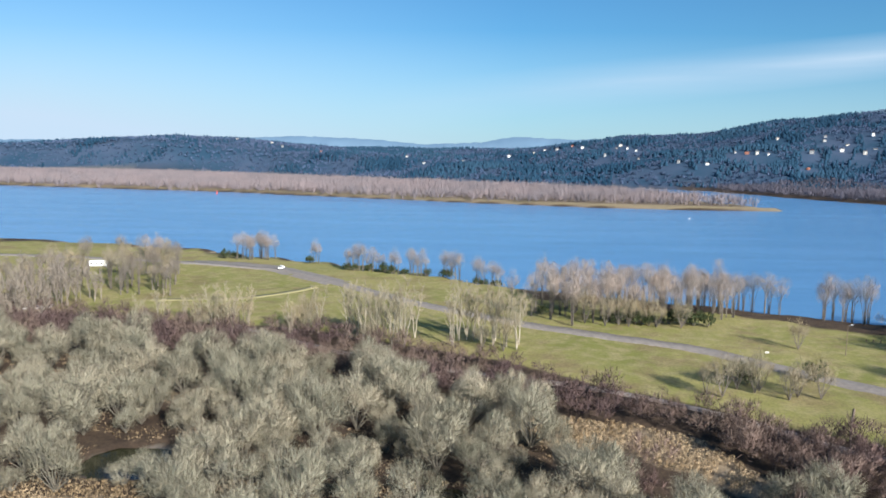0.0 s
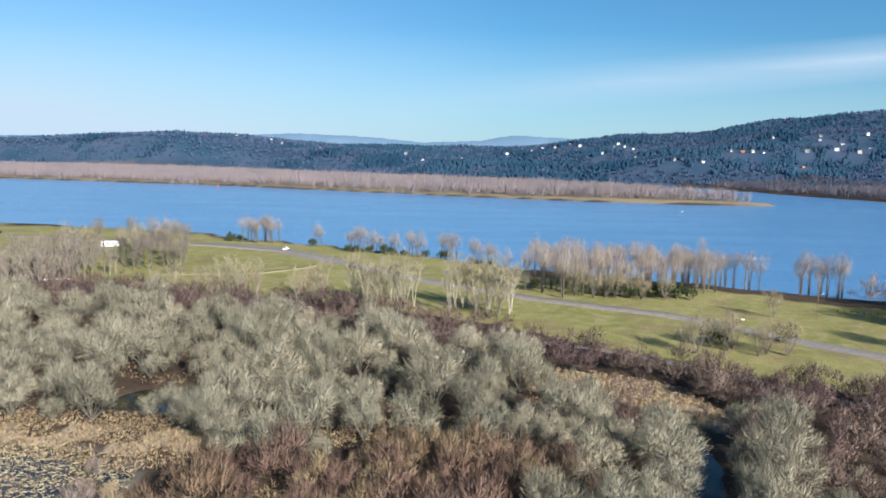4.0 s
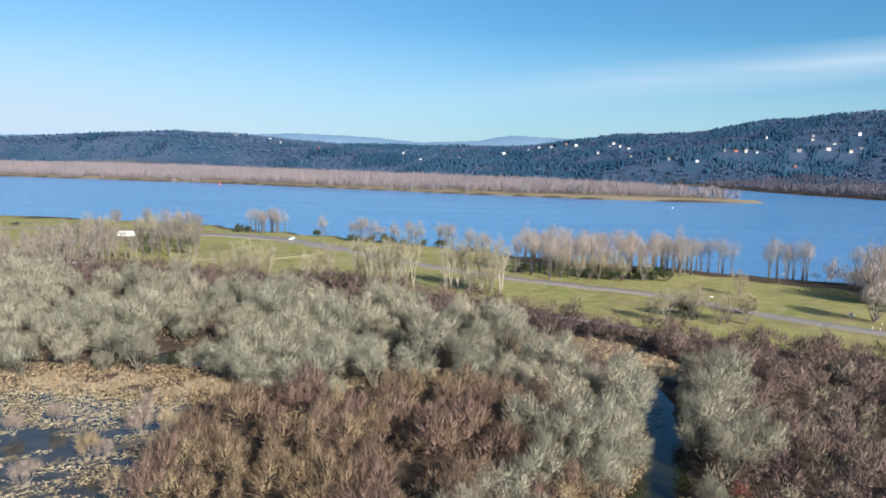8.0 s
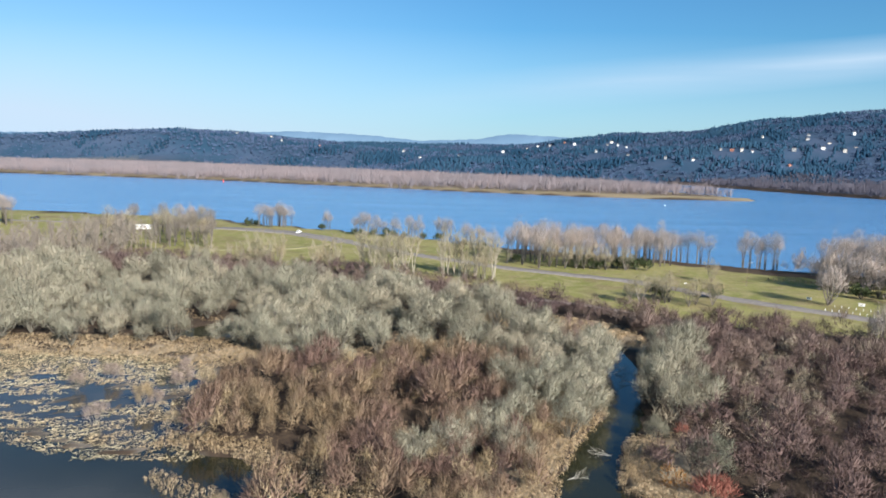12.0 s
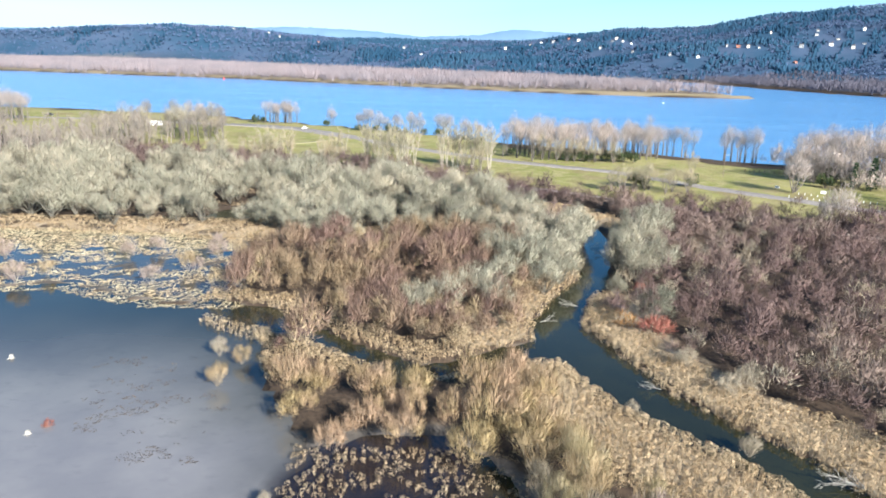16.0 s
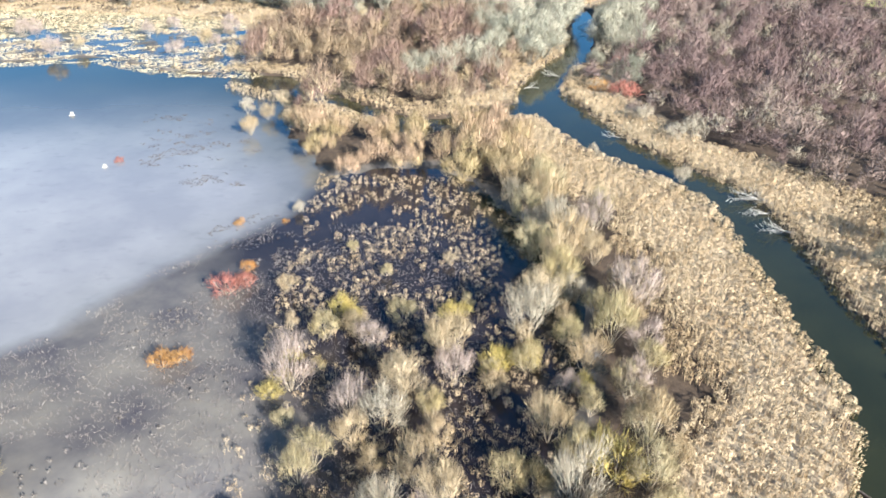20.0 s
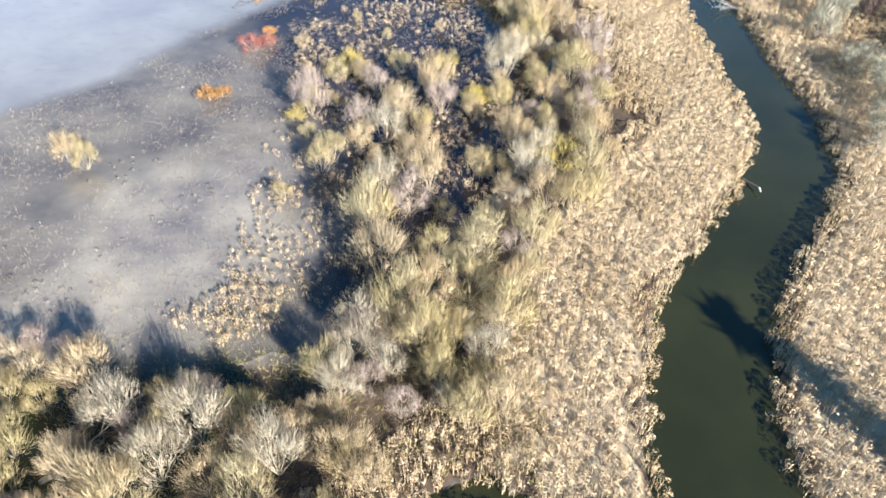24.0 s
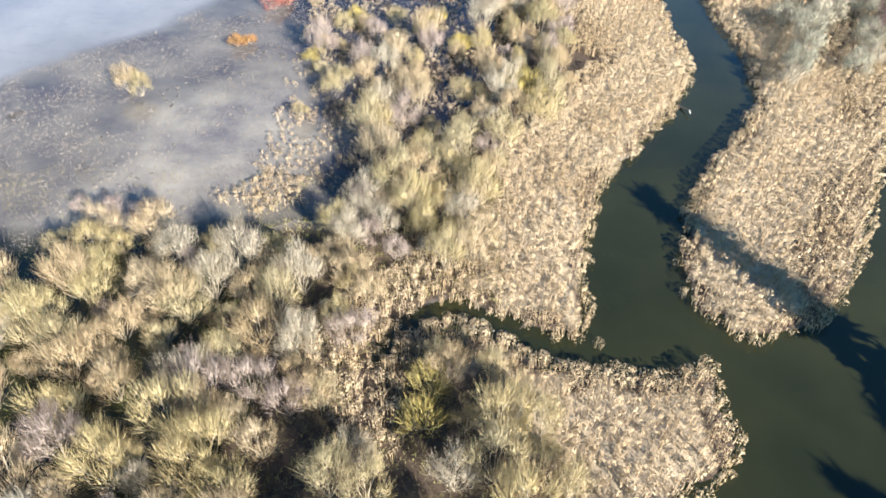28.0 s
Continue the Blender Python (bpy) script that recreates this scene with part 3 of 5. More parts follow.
def ridge(x, y, az_list, heights, foot, crest):
    """A range of hills that climbs from foot to crest, with its height told by bearing."""
    r, az = np.hypot(x, y), x / np.maximum(y, 1)
    h = np.interp(az, az_list, heights, left=0, right=heights[-1])
    h = np.where(az < -0.9, heights[0], h)
    return h * ease(foot, crest, r + 130 * wob(x, y, 260, 3)) * (1 + 0.05 * wob(x, y, 190, 5))


def water_depth(x, y):
    """Positive in still water: the lake, the streams and the bay."""
    j = 0.45 * wob(x, y, 1.5, 2) + 0.4 * wob(x, y, 5.5, 4)
    d = np.maximum(stream_distance(x, y, CHANNEL), np.maximum(stream_distance(x, y, CREEK), stream_distance(x, y, COVE)))
    d = np.maximum(d, np.maximum(poly_distance(x, y, BAY), poly_distance(x, y, LAKE)))
    return np.maximum(np.maximum(d, poly_distance(x, y, POND)), poly_distance(x, y, POOL)) + j


def river_depth(x, y):
    near = y - np.interp(x, BANK_X, BANK_Y)
    land = np.maximum(poly_distance(x, y, ISLAND), poly_distance(x, y, MAINLAND))
    return np.minimum(near, -land) + np.where(y > 640, 7 * wob(x, y, 70, 6), 2.5 * wob(x, y, 14, 6))


def height_at(x, y):
    x, y = np.asarray(x, float), np.asarray(y, float)
    u = y - np.interp(x, MEADOW_X, MEADOW_Y)
    h = 0.45 + 0.12 * wob(x, y, 6, 1)
    h = h + 2.9 * ease(-28, 14, u) + 0.25 * wob(x, y, 38, 7) * ease(0, 30, u)
    h = h - 0.62 * ease(-1, 3, poly_distance(x, y, FLAT)) + 0.05 * wob(x, y, 2.4, 8)
    h = h - 0.55 * ease(-1, 4, poly_distance(x, y, MARSH)) + 0.10 * wob(x, y, 3.3, 9)
    h = h - (0.62 + 0.22 * wob(x, y, 7, 12)) * ease(-4, -13, x) * ease(-92, -99, y) * ease(-152, -144, y)
    w = water_depth(x, y)
    h = h - (h + 1.1) * ease(-0.7, 1.6, w)
    r = river_depth(x, y)
    h = np.where(y > 40, h - (h + 3) * ease(-9, 4, r), h)
    isl = poly_distance(x, y, ISLAND)
    h = np.where(y > 700, np.maximum(h, -3 + 5.0 * ease(-4, 30, isl)), h)
    main = poly_distance(x, y, MAINLAND)
    land = -3 + 6.5 * ease(-6, 40, main)
    hills = ridge(x, y, [-0.9, -0.75, -0.61, -0.5, -0.38, -0.27, -0.14, 0.0, 0.07, 0.12, 0.2, 0.25, 0.36, 0.47, 0.62, 0.9], [70, 74, 82, 104, 119, 114, 90, 88, 88, 92, 122, 144, 160, 208, 228, 242], 1350, 2950)
    return np.where(y > 700, np.maximum(h, land + hills * ease(0, 220, main)), h)


def zones(x, y):
    """Lawn, sand, mud and wooded ground, each from 0 to 1."""
    u = y - np.interp(x, MEADOW_X, MEADOW_Y)
    near = (y < 640).astype(float)
    r = river_depth(x, y)
    lawn = ease(-4, 3, u) * near * (1 - ease(-11, -6, r))
    lawn = lawn * (1 - 0.75 * ease(0.1, 0.8, wob(x, y, 24, 11)) * ease(-45, -20, r))
    sand = ease(-7, -3, r) * near
    lawn = lawn * (1 - ease(-34, -18, r + 6 * wob(x, y, 9, 13)) * ease(20, 45, x))
    straw = ease(-0.2, -1.2, water_depth(x, y)) * ease(-17, -10, stream_distance(x, y, CHANNEL) + 3 * wob(x, y, 4, 6)) * (y < 60) * (y > -150)
    straw = np.maximum(straw, 0.85 * ease(-4, 1, poly_distance(x, y, FEN)))
    straw = np.maximum(straw, 1.0 * ease(3, 9, poly_distance(x, y, [(-170, 98), (-40, 96), (-30, 112), (20, 112), (20, 124), (-170, 124)])) * (wob(x, y, 6, 4) > -0.4))
    sand = np.maximum(sand, 0.62 * straw)
    isl = poly_distance(x, y, ISLAND)
    sand = np.maximum(sand, 0.5 * ease(2, 10, isl) * (y > 640))
    sand = np.maximum(sand, 0.52 * ease(-12, 0, isl) * (1 - ease(6, 24, isl)) * (y > 640))
    mud = np.maximum(ease(-2, 2, poly_distance(x, y, FLAT)), ease(-1, 3, poly_distance(x, y, MARSH)))
    mud = np.maximum(mud * (1 - straw), ease(-0.6, 0.6, water_depth(x, y)) * near)
    lawn = np.maximum(lawn, 0.5 * ease(-6, 6, isl) * (1 - ease(25, 70, isl)) * (y > 640))
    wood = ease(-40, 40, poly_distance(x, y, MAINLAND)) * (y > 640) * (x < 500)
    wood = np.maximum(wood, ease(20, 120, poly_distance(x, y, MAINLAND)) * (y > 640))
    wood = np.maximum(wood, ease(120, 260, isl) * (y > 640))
    return np.stack((lawn, sand, mud, wood), axis=-1)


# ---- ground and water ----
def spread_axis(lo, a, b, hi, step, calm, ratio=1.13):
    """Fine steps between a and b, middling ones to the calm distance on both sides, wide ones past it."""
    def run(start, end, way):
        out, s = [start], step
        while (end - out[-1]) * way > 0:
            s = min(s * ratio, 20 if abs(out[-1]) < calm else 95)
            out.append(out[-1] + way * s)
        return out[1:]
    return np.array(run(a, lo, -1)[::-1] + list(np.arange(a, b + 0.01, step)) + run(b, hi, 1))


def grid_sheet(name, xs, ys, zfun, material):
    X, Y = np.meshgrid(xs, ys)
    verts = np.stack((X, Y, zfun(X, Y)), axis=-1).reshape(-1, 3)
    n, m = len(xs), len(ys)
    i = (np.arange(m - 1)[:, None] * n + np.arange(n - 1)).ravel()
    return verts, shade_smooth(mesh_of(name, verts, np.stack((i, i + 1, i + n + 1, i + n), axis=1), material))


gx, gy = spread_axis(-4600, -120, 150, 4600, 2.3, 700), spread_axis(-420, -150, 290, 4950, 2.3, 1300)
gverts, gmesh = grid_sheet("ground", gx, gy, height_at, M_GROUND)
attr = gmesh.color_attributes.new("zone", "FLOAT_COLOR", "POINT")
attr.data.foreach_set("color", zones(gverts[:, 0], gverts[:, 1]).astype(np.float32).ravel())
tagged(new("ground", gmesh), "winter marsh, lawn and wooded hills in one sheet of earth", "ground", kind="structure")


def flat_sheet(name, outline, z, material, label):
    bm = bmesh.new()
    bm.faces.new([bm.verts.new((x, y, z)) for x, y in outline])
    me = bpy.data.meshes.new(name)
    bm.to_mesh(me)
    bm.free()
    me.materials.append(material)
    return tagged(new(name, me), label, "water", kind="structure")


flat_sheet("water_river", [(-4600, 700), (-900, 560), (-300, 420), (-60, 330), (120, 225), (300, 120), (4600, -400), (4600, 4000), (-4600, 4000)], 0.0, M_RIVER, "broad river with fine wind ripples, reflected sky blue in its colour")
wx, wy = np.arange(-262, 152, 3.0), np.arange(-242, 142, 3.0)
wverts, wmesh = grid_sheet("water_lake", wx, wy, lambda x, y: x * 0, M_LAKE)
lake_in = poly_distance(wverts[:, 0], wverts[:, 1], LAKE)
flat_in = poly_distance(wverts[:, 0], wverts[:, 1], FLAT)
silt = ease(-12, 18, lake_in + 3 * wob(wverts[:, 0], wverts[:, 1], 7, 3))
mud = ease(-3, 6, flat_in) * ease(24, 12, wverts[:, 0] + 0.25 * (wverts[:, 1] + 50)) * ease(-104, -88, wverts[:, 1])
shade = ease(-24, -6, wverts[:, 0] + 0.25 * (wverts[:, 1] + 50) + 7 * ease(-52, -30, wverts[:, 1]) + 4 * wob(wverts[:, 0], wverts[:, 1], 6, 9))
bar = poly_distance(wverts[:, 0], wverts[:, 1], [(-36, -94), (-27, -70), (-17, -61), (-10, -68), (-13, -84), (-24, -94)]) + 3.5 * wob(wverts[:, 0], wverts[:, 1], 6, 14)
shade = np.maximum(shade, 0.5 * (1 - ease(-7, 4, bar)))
silt = silt * (0.06 + 0.94 * ease(50, -13, wverts[:, 1]))
mud = np.maximum(mud, 0.3 * ease(-2, 6, poly_distance(wverts[:, 0], wverts[:, 1], MARSH)))
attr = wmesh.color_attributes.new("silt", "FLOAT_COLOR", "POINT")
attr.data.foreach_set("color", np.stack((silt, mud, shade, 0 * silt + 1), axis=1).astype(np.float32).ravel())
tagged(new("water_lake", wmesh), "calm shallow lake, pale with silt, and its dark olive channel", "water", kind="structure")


def ribbon_sheet(name, pts, width, lift, material, label, category="road", step=3.0):
    """A road laid on the ground along a smooth line."""
    pts = np.array(pts, float)
    t = np.concatenate(([0], np.cumsum(np.hypot(*np.diff(pts, axis=0).T))))
    s = np.arange(0, t[-1], step)
    line = np.stack([np.interp(s, t, pts[:, 0]), np.interp(s, t, pts[:, 1])], axis=1)
    for _ in range(6):
        line[1:-1] = (line[:-2] + 2 * line[1:-1] + line[2:]) / 4
    d = unit(np.gradient(line, axis=0))
    side = np.stack((-d[:, 1], d[:, 0]), axis=1)
    w = width * (0.5 + 0.02 * wob(line[:, 0], line[:, 1], 5, 3))[:, None]
    cross = []
    for f in (-1.04, -1.0, 0.0, 1.0, 1.04):
        p = line + side * w * f
        z = height_at(p[:, 0], p[:, 1]) + (lift if abs(f) <= 1 else -0.1)
        cross.append(np.column_stack((p, z)))
    v = np.stack(cross, axis=1).reshape(-1, 3)
    i = (np.arange(len(line) - 1)[:, None] * 5 + np.arange(4)).ravel()
    return tagged(new(name, shade_smooth(mesh_of(name, v, np.stack((i, i + 1, i + 6, i + 5), axis=1), material))), label, category, kind="structure")


ROAD = [(-330, 398), (-240, 392), (-140, 373), (-79, 352), (-58, 328), (-40, 307), (-5, 267), (28, 239), (56, 221), (78, 208), (93, 189), (108, 171), (128, 152), (165, 120), (230, 80)]
TRAIL = [(-70, 236), (-40, 216), (-15, 199), (18, 185), (42, 172), (61, 159), (73, 146), (84, 134), (120, 116), (170, 95)]
ribbon_sheet("road", ROAD, 7.0, 0.16, M_ASPHALT, "grey asphalt park road winding over the lawn")
ribbon_sheet("road_lot", [(-132, 372), (-104, 367), (-84, 357), (-70, 341), (-56, 325), (-46, 314)], 13.0, 0.11, M_ASPHALT, "broad worn grey gravel lot beside the park road", "road")
ribbon_sheet("road_track", [(-112, 272), (-101, 273.5), (-88, 273.5), (-77, 276), (-65, 288), (-53, 307)], 4.0, 0.09, M_TRACK, "pale worn dirt track across the lawn", "trail")
ribbon_sheet("road_trail", TRAIL, 2.3, 0.14, M_GRAVEL, "narrow gravel trail along the thicket edge", "trail")


# ---- planting helpers ----
def scatter(x0, x1, y0, y1, step, seed, keep):
    """Jittered grid of places for which keep(x, y) holds."""
    rng = np.random.default_rng(seed)
    X, Y = np.meshgrid(np.arange(x0, x1, step), np.arange(y0, y1, step))
    X, Y = X + rng.uniform(-0.48, 0.48, X.shape) * step, Y + rng.uniform(-0.48, 0.48, Y.shape) * step
    ok = keep(X, Y)
    return X[ok], Y[ok]


def below(x, y):
    return y - np.interp(x, MEADOW_X, MEADOW_Y)


def dry(x, y, gap=0.6):
    return water_depth(x, y) < -gap


def near_lines(x, y, pts, gap):
    return stream_distance(x, y, [(a, b, 0.0) for a, b in pts]) > -gap


def brush(name, X, Y, seed, height, blades_each, lean, width, material, label, category, z=None, foot=0.25, trunk=0.0, sink=0.15, lift=0.0):
    """Many small plants in one mesh: fans of strips from each place."""
    rng = np.random.default_rng(seed)
    n = len(X)
    Z = (height_at(X, Y) if z is None else np.full(n, z)) - sink
    tall = height * rng.uniform(0.65, 1.2, n)
    k = blades_each
    at = np.repeat(np.stack((X, Y, Z), axis=1), k, axis=0)
    t = np.repeat(tall, k)
    ang = rng.uniform(0, 2 * np.pi, n * k)
    out = np.abs(rng.normal(0, lean, n * k))
    dirs = np.stack((np.cos(ang) * out, np.sin(ang) * out, np.ones(n * k)), axis=1)
    up = rng.uniform(0, trunk, n * k) * t
    at = at + dirs * (up * 0.7)[:, None] + np.stack((np.cos(ang), np.sin(ang), np.zeros(n * k)), axis=1) * (foot * rng.uniform(0, 1, n * k))[:, None]
    v = blades(at, dirs * ((t - up) * rng.uniform(0.6, 1.1, n * k))[:, None], np.full(n * k, width) * rng.uniform(0.6, 1.4, n * k), rng)
    return tagged(new(name, strips(name, v, material)), label, category, kind="stuff")


def mass(name, X, Y, seed, lo, hi, material, label, category, tall=(0.85, 1.15), sink=0.15, form=dome, variants=5, **shape):
    """A thicket: many plants of one kind that nobody could count, in one mesh."""
    rng = np.random.default_rng(seed)
    kinds = [form(seed + 1 + i, **shape) for i in range(variants)]
    soups = [np.concatenate((limb_strips(w), t)) if form is grow else t for w, t in kinds]
    Z, out = height_at(X, Y) - sink, []
    for x, y, z in zip(X, Y, Z):
        v = soups[int(rng.integers(0, variants))]
        a, s, q = rng.uniform(0, 2 * np.pi), rng.uniform(lo, hi) * (1 + 0.22 * wob(x, y, 5.5, 61)), rng.uniform(*tall)
        c, d = np.cos(a) * s, np.sin(a) * s
        cols = [v[:, 0] * c - v[:, 1] * d + x, v[:, 0] * d + v[:, 1] * c + y, v[:, 2] * s * q + z]
        if v.shape[1] == 6:
            c, d = np.cos(a), np.sin(a)
            cols += [v[:, 3] * c - v[:, 4] * d, v[:, 3] * d + v[:, 4] * c, v[:, 5]]
        out.append(np.stack(cols, axis=1))
    return tagged(new(name, strips(name, np.concatenate(out), material)), label, category, kind="stuff")


def limb_strips(wood):
    """The limbs of a plant as triangles, to join them with its twigs."""
    v, f = np.concatenate(wood.v), np.array(wood.f)
    return v[np.concatenate((f[:, [0, 1, 2]], f[:, [0, 2, 3]]))].reshape(-1, 3)


def lumps(name, X, Y, seed, height, radius, count, length, width, material, label, category="reeds", z=None):
    """Reed tussocks: each a low dome of fine drooping heads on upright stalks."""
    rng = np.random.default_rng(seed)
    n, k = len(X), count
    Z = height_at(X, Y) if z is None else np.full(n, z)
    wide = np.repeat(radius * rng.uniform(0.65, 1.3, n), k)
    tall = np.repeat(height * rng.uniform(0.9, 1.1, n) * (1 + 0.2 * wob(X, Y, 1.5, 7)), k)
    a, q = rng.uniform(0, 2 * np.pi, n * k), rng.uniform(0, 1, n * k) ** 0.5
    out = np.stack((np.cos(a), np.sin(a), np.zeros(n * k)), axis=1) * q[:, None]
    centre = np.repeat(np.stack((X, Y, Z), axis=1), k, axis=0)
    cap = np.sqrt(np.maximum(1.0 - 0.94 * q * q, 0.04))
    at = centre + out * wide[:, None] + np.stack((0 * a, 0 * a, tall - wide * 0.85 * (1 - cap)), axis=1)
    dome_way = unit(out + np.stack((0 * a, 0 * a, 0.9 * cap), axis=1))
    d = unit(dome_way * 0.5 + rng.normal(0, 0.42, (n * k, 3)) + np.array((0, 0, 0.3)))
    ln = length * rng.uniform(0.6, 1.3, n * k)
    heads = facing(blades(at - d * (ln * 0.6)[:, None], d * ln[:, None], width * rng.uniform(0.6, 1.35, n * k), rng, 0.2), dome_way, 0.88)
    pick = np.arange(n * k) % 3 == 0
    foot = (centre + out * (wide * 0.7)[:, None] - np.array((0, 0, 0.1)))[pick]
    stalks = facing(blades(foot, at[pick] - foot, width * 0.55 * rng.uniform(0.6, 1.4, pick.sum()), rng), dome_way[pick], 0.3)
    return tagged(new(name, strips(name, np.concatenate((stalks, heads)), material)), label, category, kind="stuff")


# ---- grey-green willow wood between the marsh and the meadow ----
rng = np.random.default_rng(7)
WILLOW = plant_kinds("willow_tree", 6, M_WILLOW_WOOD, [M_WILLOW], 100, "bushy bare grey-green willow tree in the winter wood", "tree", "willow wood", form=dome,
                     height=10.0, radius=4.7, lobes=14, twigs=3700, twig_len=1.1, twig_w=0.05, girth=0.18, low=0.2, up=0.4, lobe=0.29, tidy=0.3, fuzz=0.45, core=0.12, skirt=0.31, core_w=2.2)
SHRUB = plant_kinds("willow_shrub", 7, M_SHRUB_WOOD, [M_TAN, M_YELLOW, M_GREY, M_PINK], 200, "bare tan willow shrub standing in the flooded marsh", "shrub", "marsh shrubs", form=dome,
                    height=5.0, radius=2.1, lobes=8, twigs=2100, twig_len=0.8, twig_w=0.026, girth=0.045, low=0.26, up=0.9, lobe=0.36, tidy=0.3, fuzz=0.2, core=0.14, skirt=0.34, core_w=1.8)
COTTON = plant_kinds("cottonwood_tree", 5, M_COTTON_WOOD, [M_COTTON, M_PALE, M_WESTWOOD], 300, "tall bare cottonwood tree with a slender dark trunk", "tree", "river bank trees", form=dome,
                     height=18.5, radius=3.5, lobes=8, twigs=800, twig_len=1.6, twig_w=0.055, girth=0.13, low=0.17, up=0.7, lobe=0.44, tidy=0.45, fuzz=0.3, core=0.05, skirt=0.48, core_w=1.4, stem=0.4)
ROUND = plant_kinds("bare_tree", 3, M_COTTON_WOOD, [M_PALE, M_COTTON], 340, "bare rounded tree with pale tan twigs", "tree", "meadow edge trees", form=dome,
                    height=12.0, radius=4.2, lobes=9, twigs=1300, twig_len=1.3, twig_w=0.05, girth=0.17, low=0.25, up=0.5, lobe=0.36)


def in_willows(x, y):
    u = below(x, y)
    edge = np.interp(x, [-170, -114, -84, -50, -42, -24, -4, 6, 21, 30], [116, 114, 112, 110, 101, 99, 107, 107, 100, 100])
    return (y > edge) & (u < -34 + 14 * wob(x, y, 20, 5)) & ((x < 26 + 5 * wob(x, y, 9, 2)) | ((x < 44) & (y < 128) & (poly_distance(x, y, FEN) < -3) & (stream_distance(x, y, CHANNEL) < -5))) & dry(x, y, 1.0)


def level(x, y):
    return float(height_at(np.array([x]), np.array([y]))[0])


def plant_many(kind, X, Y, seed, lo=0.75, hi=1.25, tints=(0,), sink=0.08, labels=None):
    r = np.random.default_rng(seed)
    Z = height_at(X, Y)
    for x, y, z in zip(X, Y, Z):
        t = int(r.choice(tints))
        plant(kind, x, y, z - sink, r.uniform(lo, hi), r.uniform(0, 360), t, labels[t] if labels else "", int(r.integers(0, 99)), r.uniform(0.85, 1.25))


X, Y = scatter(-165, 34, 100, 250, 8.5, 11, in_willows)
plant_many(WILLOW, X, Y, 12, 0.6, 1.35)
# large willows that lean over the channel
for x, y, s in ((20, 66, 1.15), (15, 60, 1.0), (23, 72, 1.2), (16, 78, 1.1), (27, 80, 1.15), (25, 92, 1.1), (32, 100, 1.0), (48, 78, 1.2), (52, 86, 1.25), (55, 95, 1.2), (47, 68, 1.0),
                (60, 102, 1.25), (57, 110, 1.1), (64, 112, 1.1), (53, 72, 1.1), (40, 58, 0.55), (44, 42, 0.85), (29, 66, 1.0), (31, 74, 1.05), (34, 84, 1.0), (25, 59, 0.9), (37, 94, 1.25), (39.5, 101, 1.2), (40.5, 108, 1.0), (45, 75, 1.0), (47, 83, 1.05), (50, 92, 1.0), (10, 52, 0.95), (4, 47, 0.9), (14, 45, 0.85), (-2, 44, 0.8)):
    plant(WILLOW, x, y, level(x, y) - 0.08, s, (x * 37 + y * 11) % 360, 0, "large grey-green bare willow beside the channel", int(x + 3 * y))

for x, y, s in ((59, -60, 0.62), (62, -55, 0.6), (64, -50, 0.7), (67, -45, 0.7), (63, -43, 0.6), (71, -41, 0.75), (74, -50, 0.6), (77, -39, 0.75), (69, -58, 0.5), (62, -32, 0.65), (66, -26, 0.7)):
    plant(WILLOW, x, y, level(x, y) - 0.08, s, (x * 37 + y * 11) % 360, 0, "young grey bare willow among the east bank reeds", int(x + 100))

# ---- dense leafless thickets ----
lo_thicket = lambda x, y: (below(x, y) > -34 + 14 * wob(x, y, 20, 5)) & (below(x, y) < -3 + 2 * wob(x, y, 8, 3)) & (x < 110) & ~near_lines(x, y, TRAIL, 2.2) & dry(x, y) & (poly_distance(x, y, FEN) < -1 + 2 * wob(x, y, 6, 8))
X, Y = scatter(-150, 160, 90, 270, 3.3, 21, lo_thicket)
mass("thicket_upper", X, Y, 22, 0.7, 1.5, M_BURGUNDY, "dense dark burgundy leafless thicket below the meadow", "thicket",
     height=4.8, radius=2.2, lobes=5, twigs=250, twig_len=0.95, twig_w=0.075, girth=0.05, low=0.3, up=0.6, lobe=0.42, tidy=0.4, fuzz=0.4, core=0.2)


def right_thicket(x, y):
    bank = -stream_distance(x, y, CHANNEL)
    return (x > 34) & (bank > np.interp(y, [-90, -60, -20, 0, 40, 60], [40, 24, 17, 9, 5, 4]) + 2.5 * wob(x, y, 6, 4)) & (below(x, y) < -8) & (poly_distance(x, y, FEN) < -1) & (poly_distance(x, y, BAY) < -6) & (x < np.where(y < -20, 0.66 * (y + 165) + 8, 0.66 * (y + 125) + 12))


X, Y = scatter(34, 160, -60, 150, 4.2, 23, lambda x, y: right_thicket(x, y) & (wob(x, y, 6, 17) > -0.5) & (np.hypot(x - 41.5, y - 34.5) > 5.5))
mass("thicket_east", X, Y, 24, 0.55, 1.9, M_THICKET, "dense leafless reddish-brown thicket on the east bank", "thicket",
     height=4.6, radius=2.0, lobes=4, twigs=480, twig_len=0.66, twig_w=0.055, girth=0.05, low=0.3, up=0.6, lobe=0.4, tidy=0.45, fuzz=0.4, core=0.2)
head = lambda x, y: (y < np.interp(x, [-42, -24, -4, 6, 21, 30], [97, 98, 101, 102, 98, 92])) & (x > -44 + 4 * wob(x, y, 7, 3)) & (x < 26) & (y > 22) & dry(x, y, 2.2 + 1.2 * wob(x, y, 5, 2)) & (y > 24 + 0.0 * x)
X, Y = scatter(-50, 30, 20, 114, 3.8, 25, lambda x, y: head(x, y) & (wob(x, y, 5, 18) > -0.55))
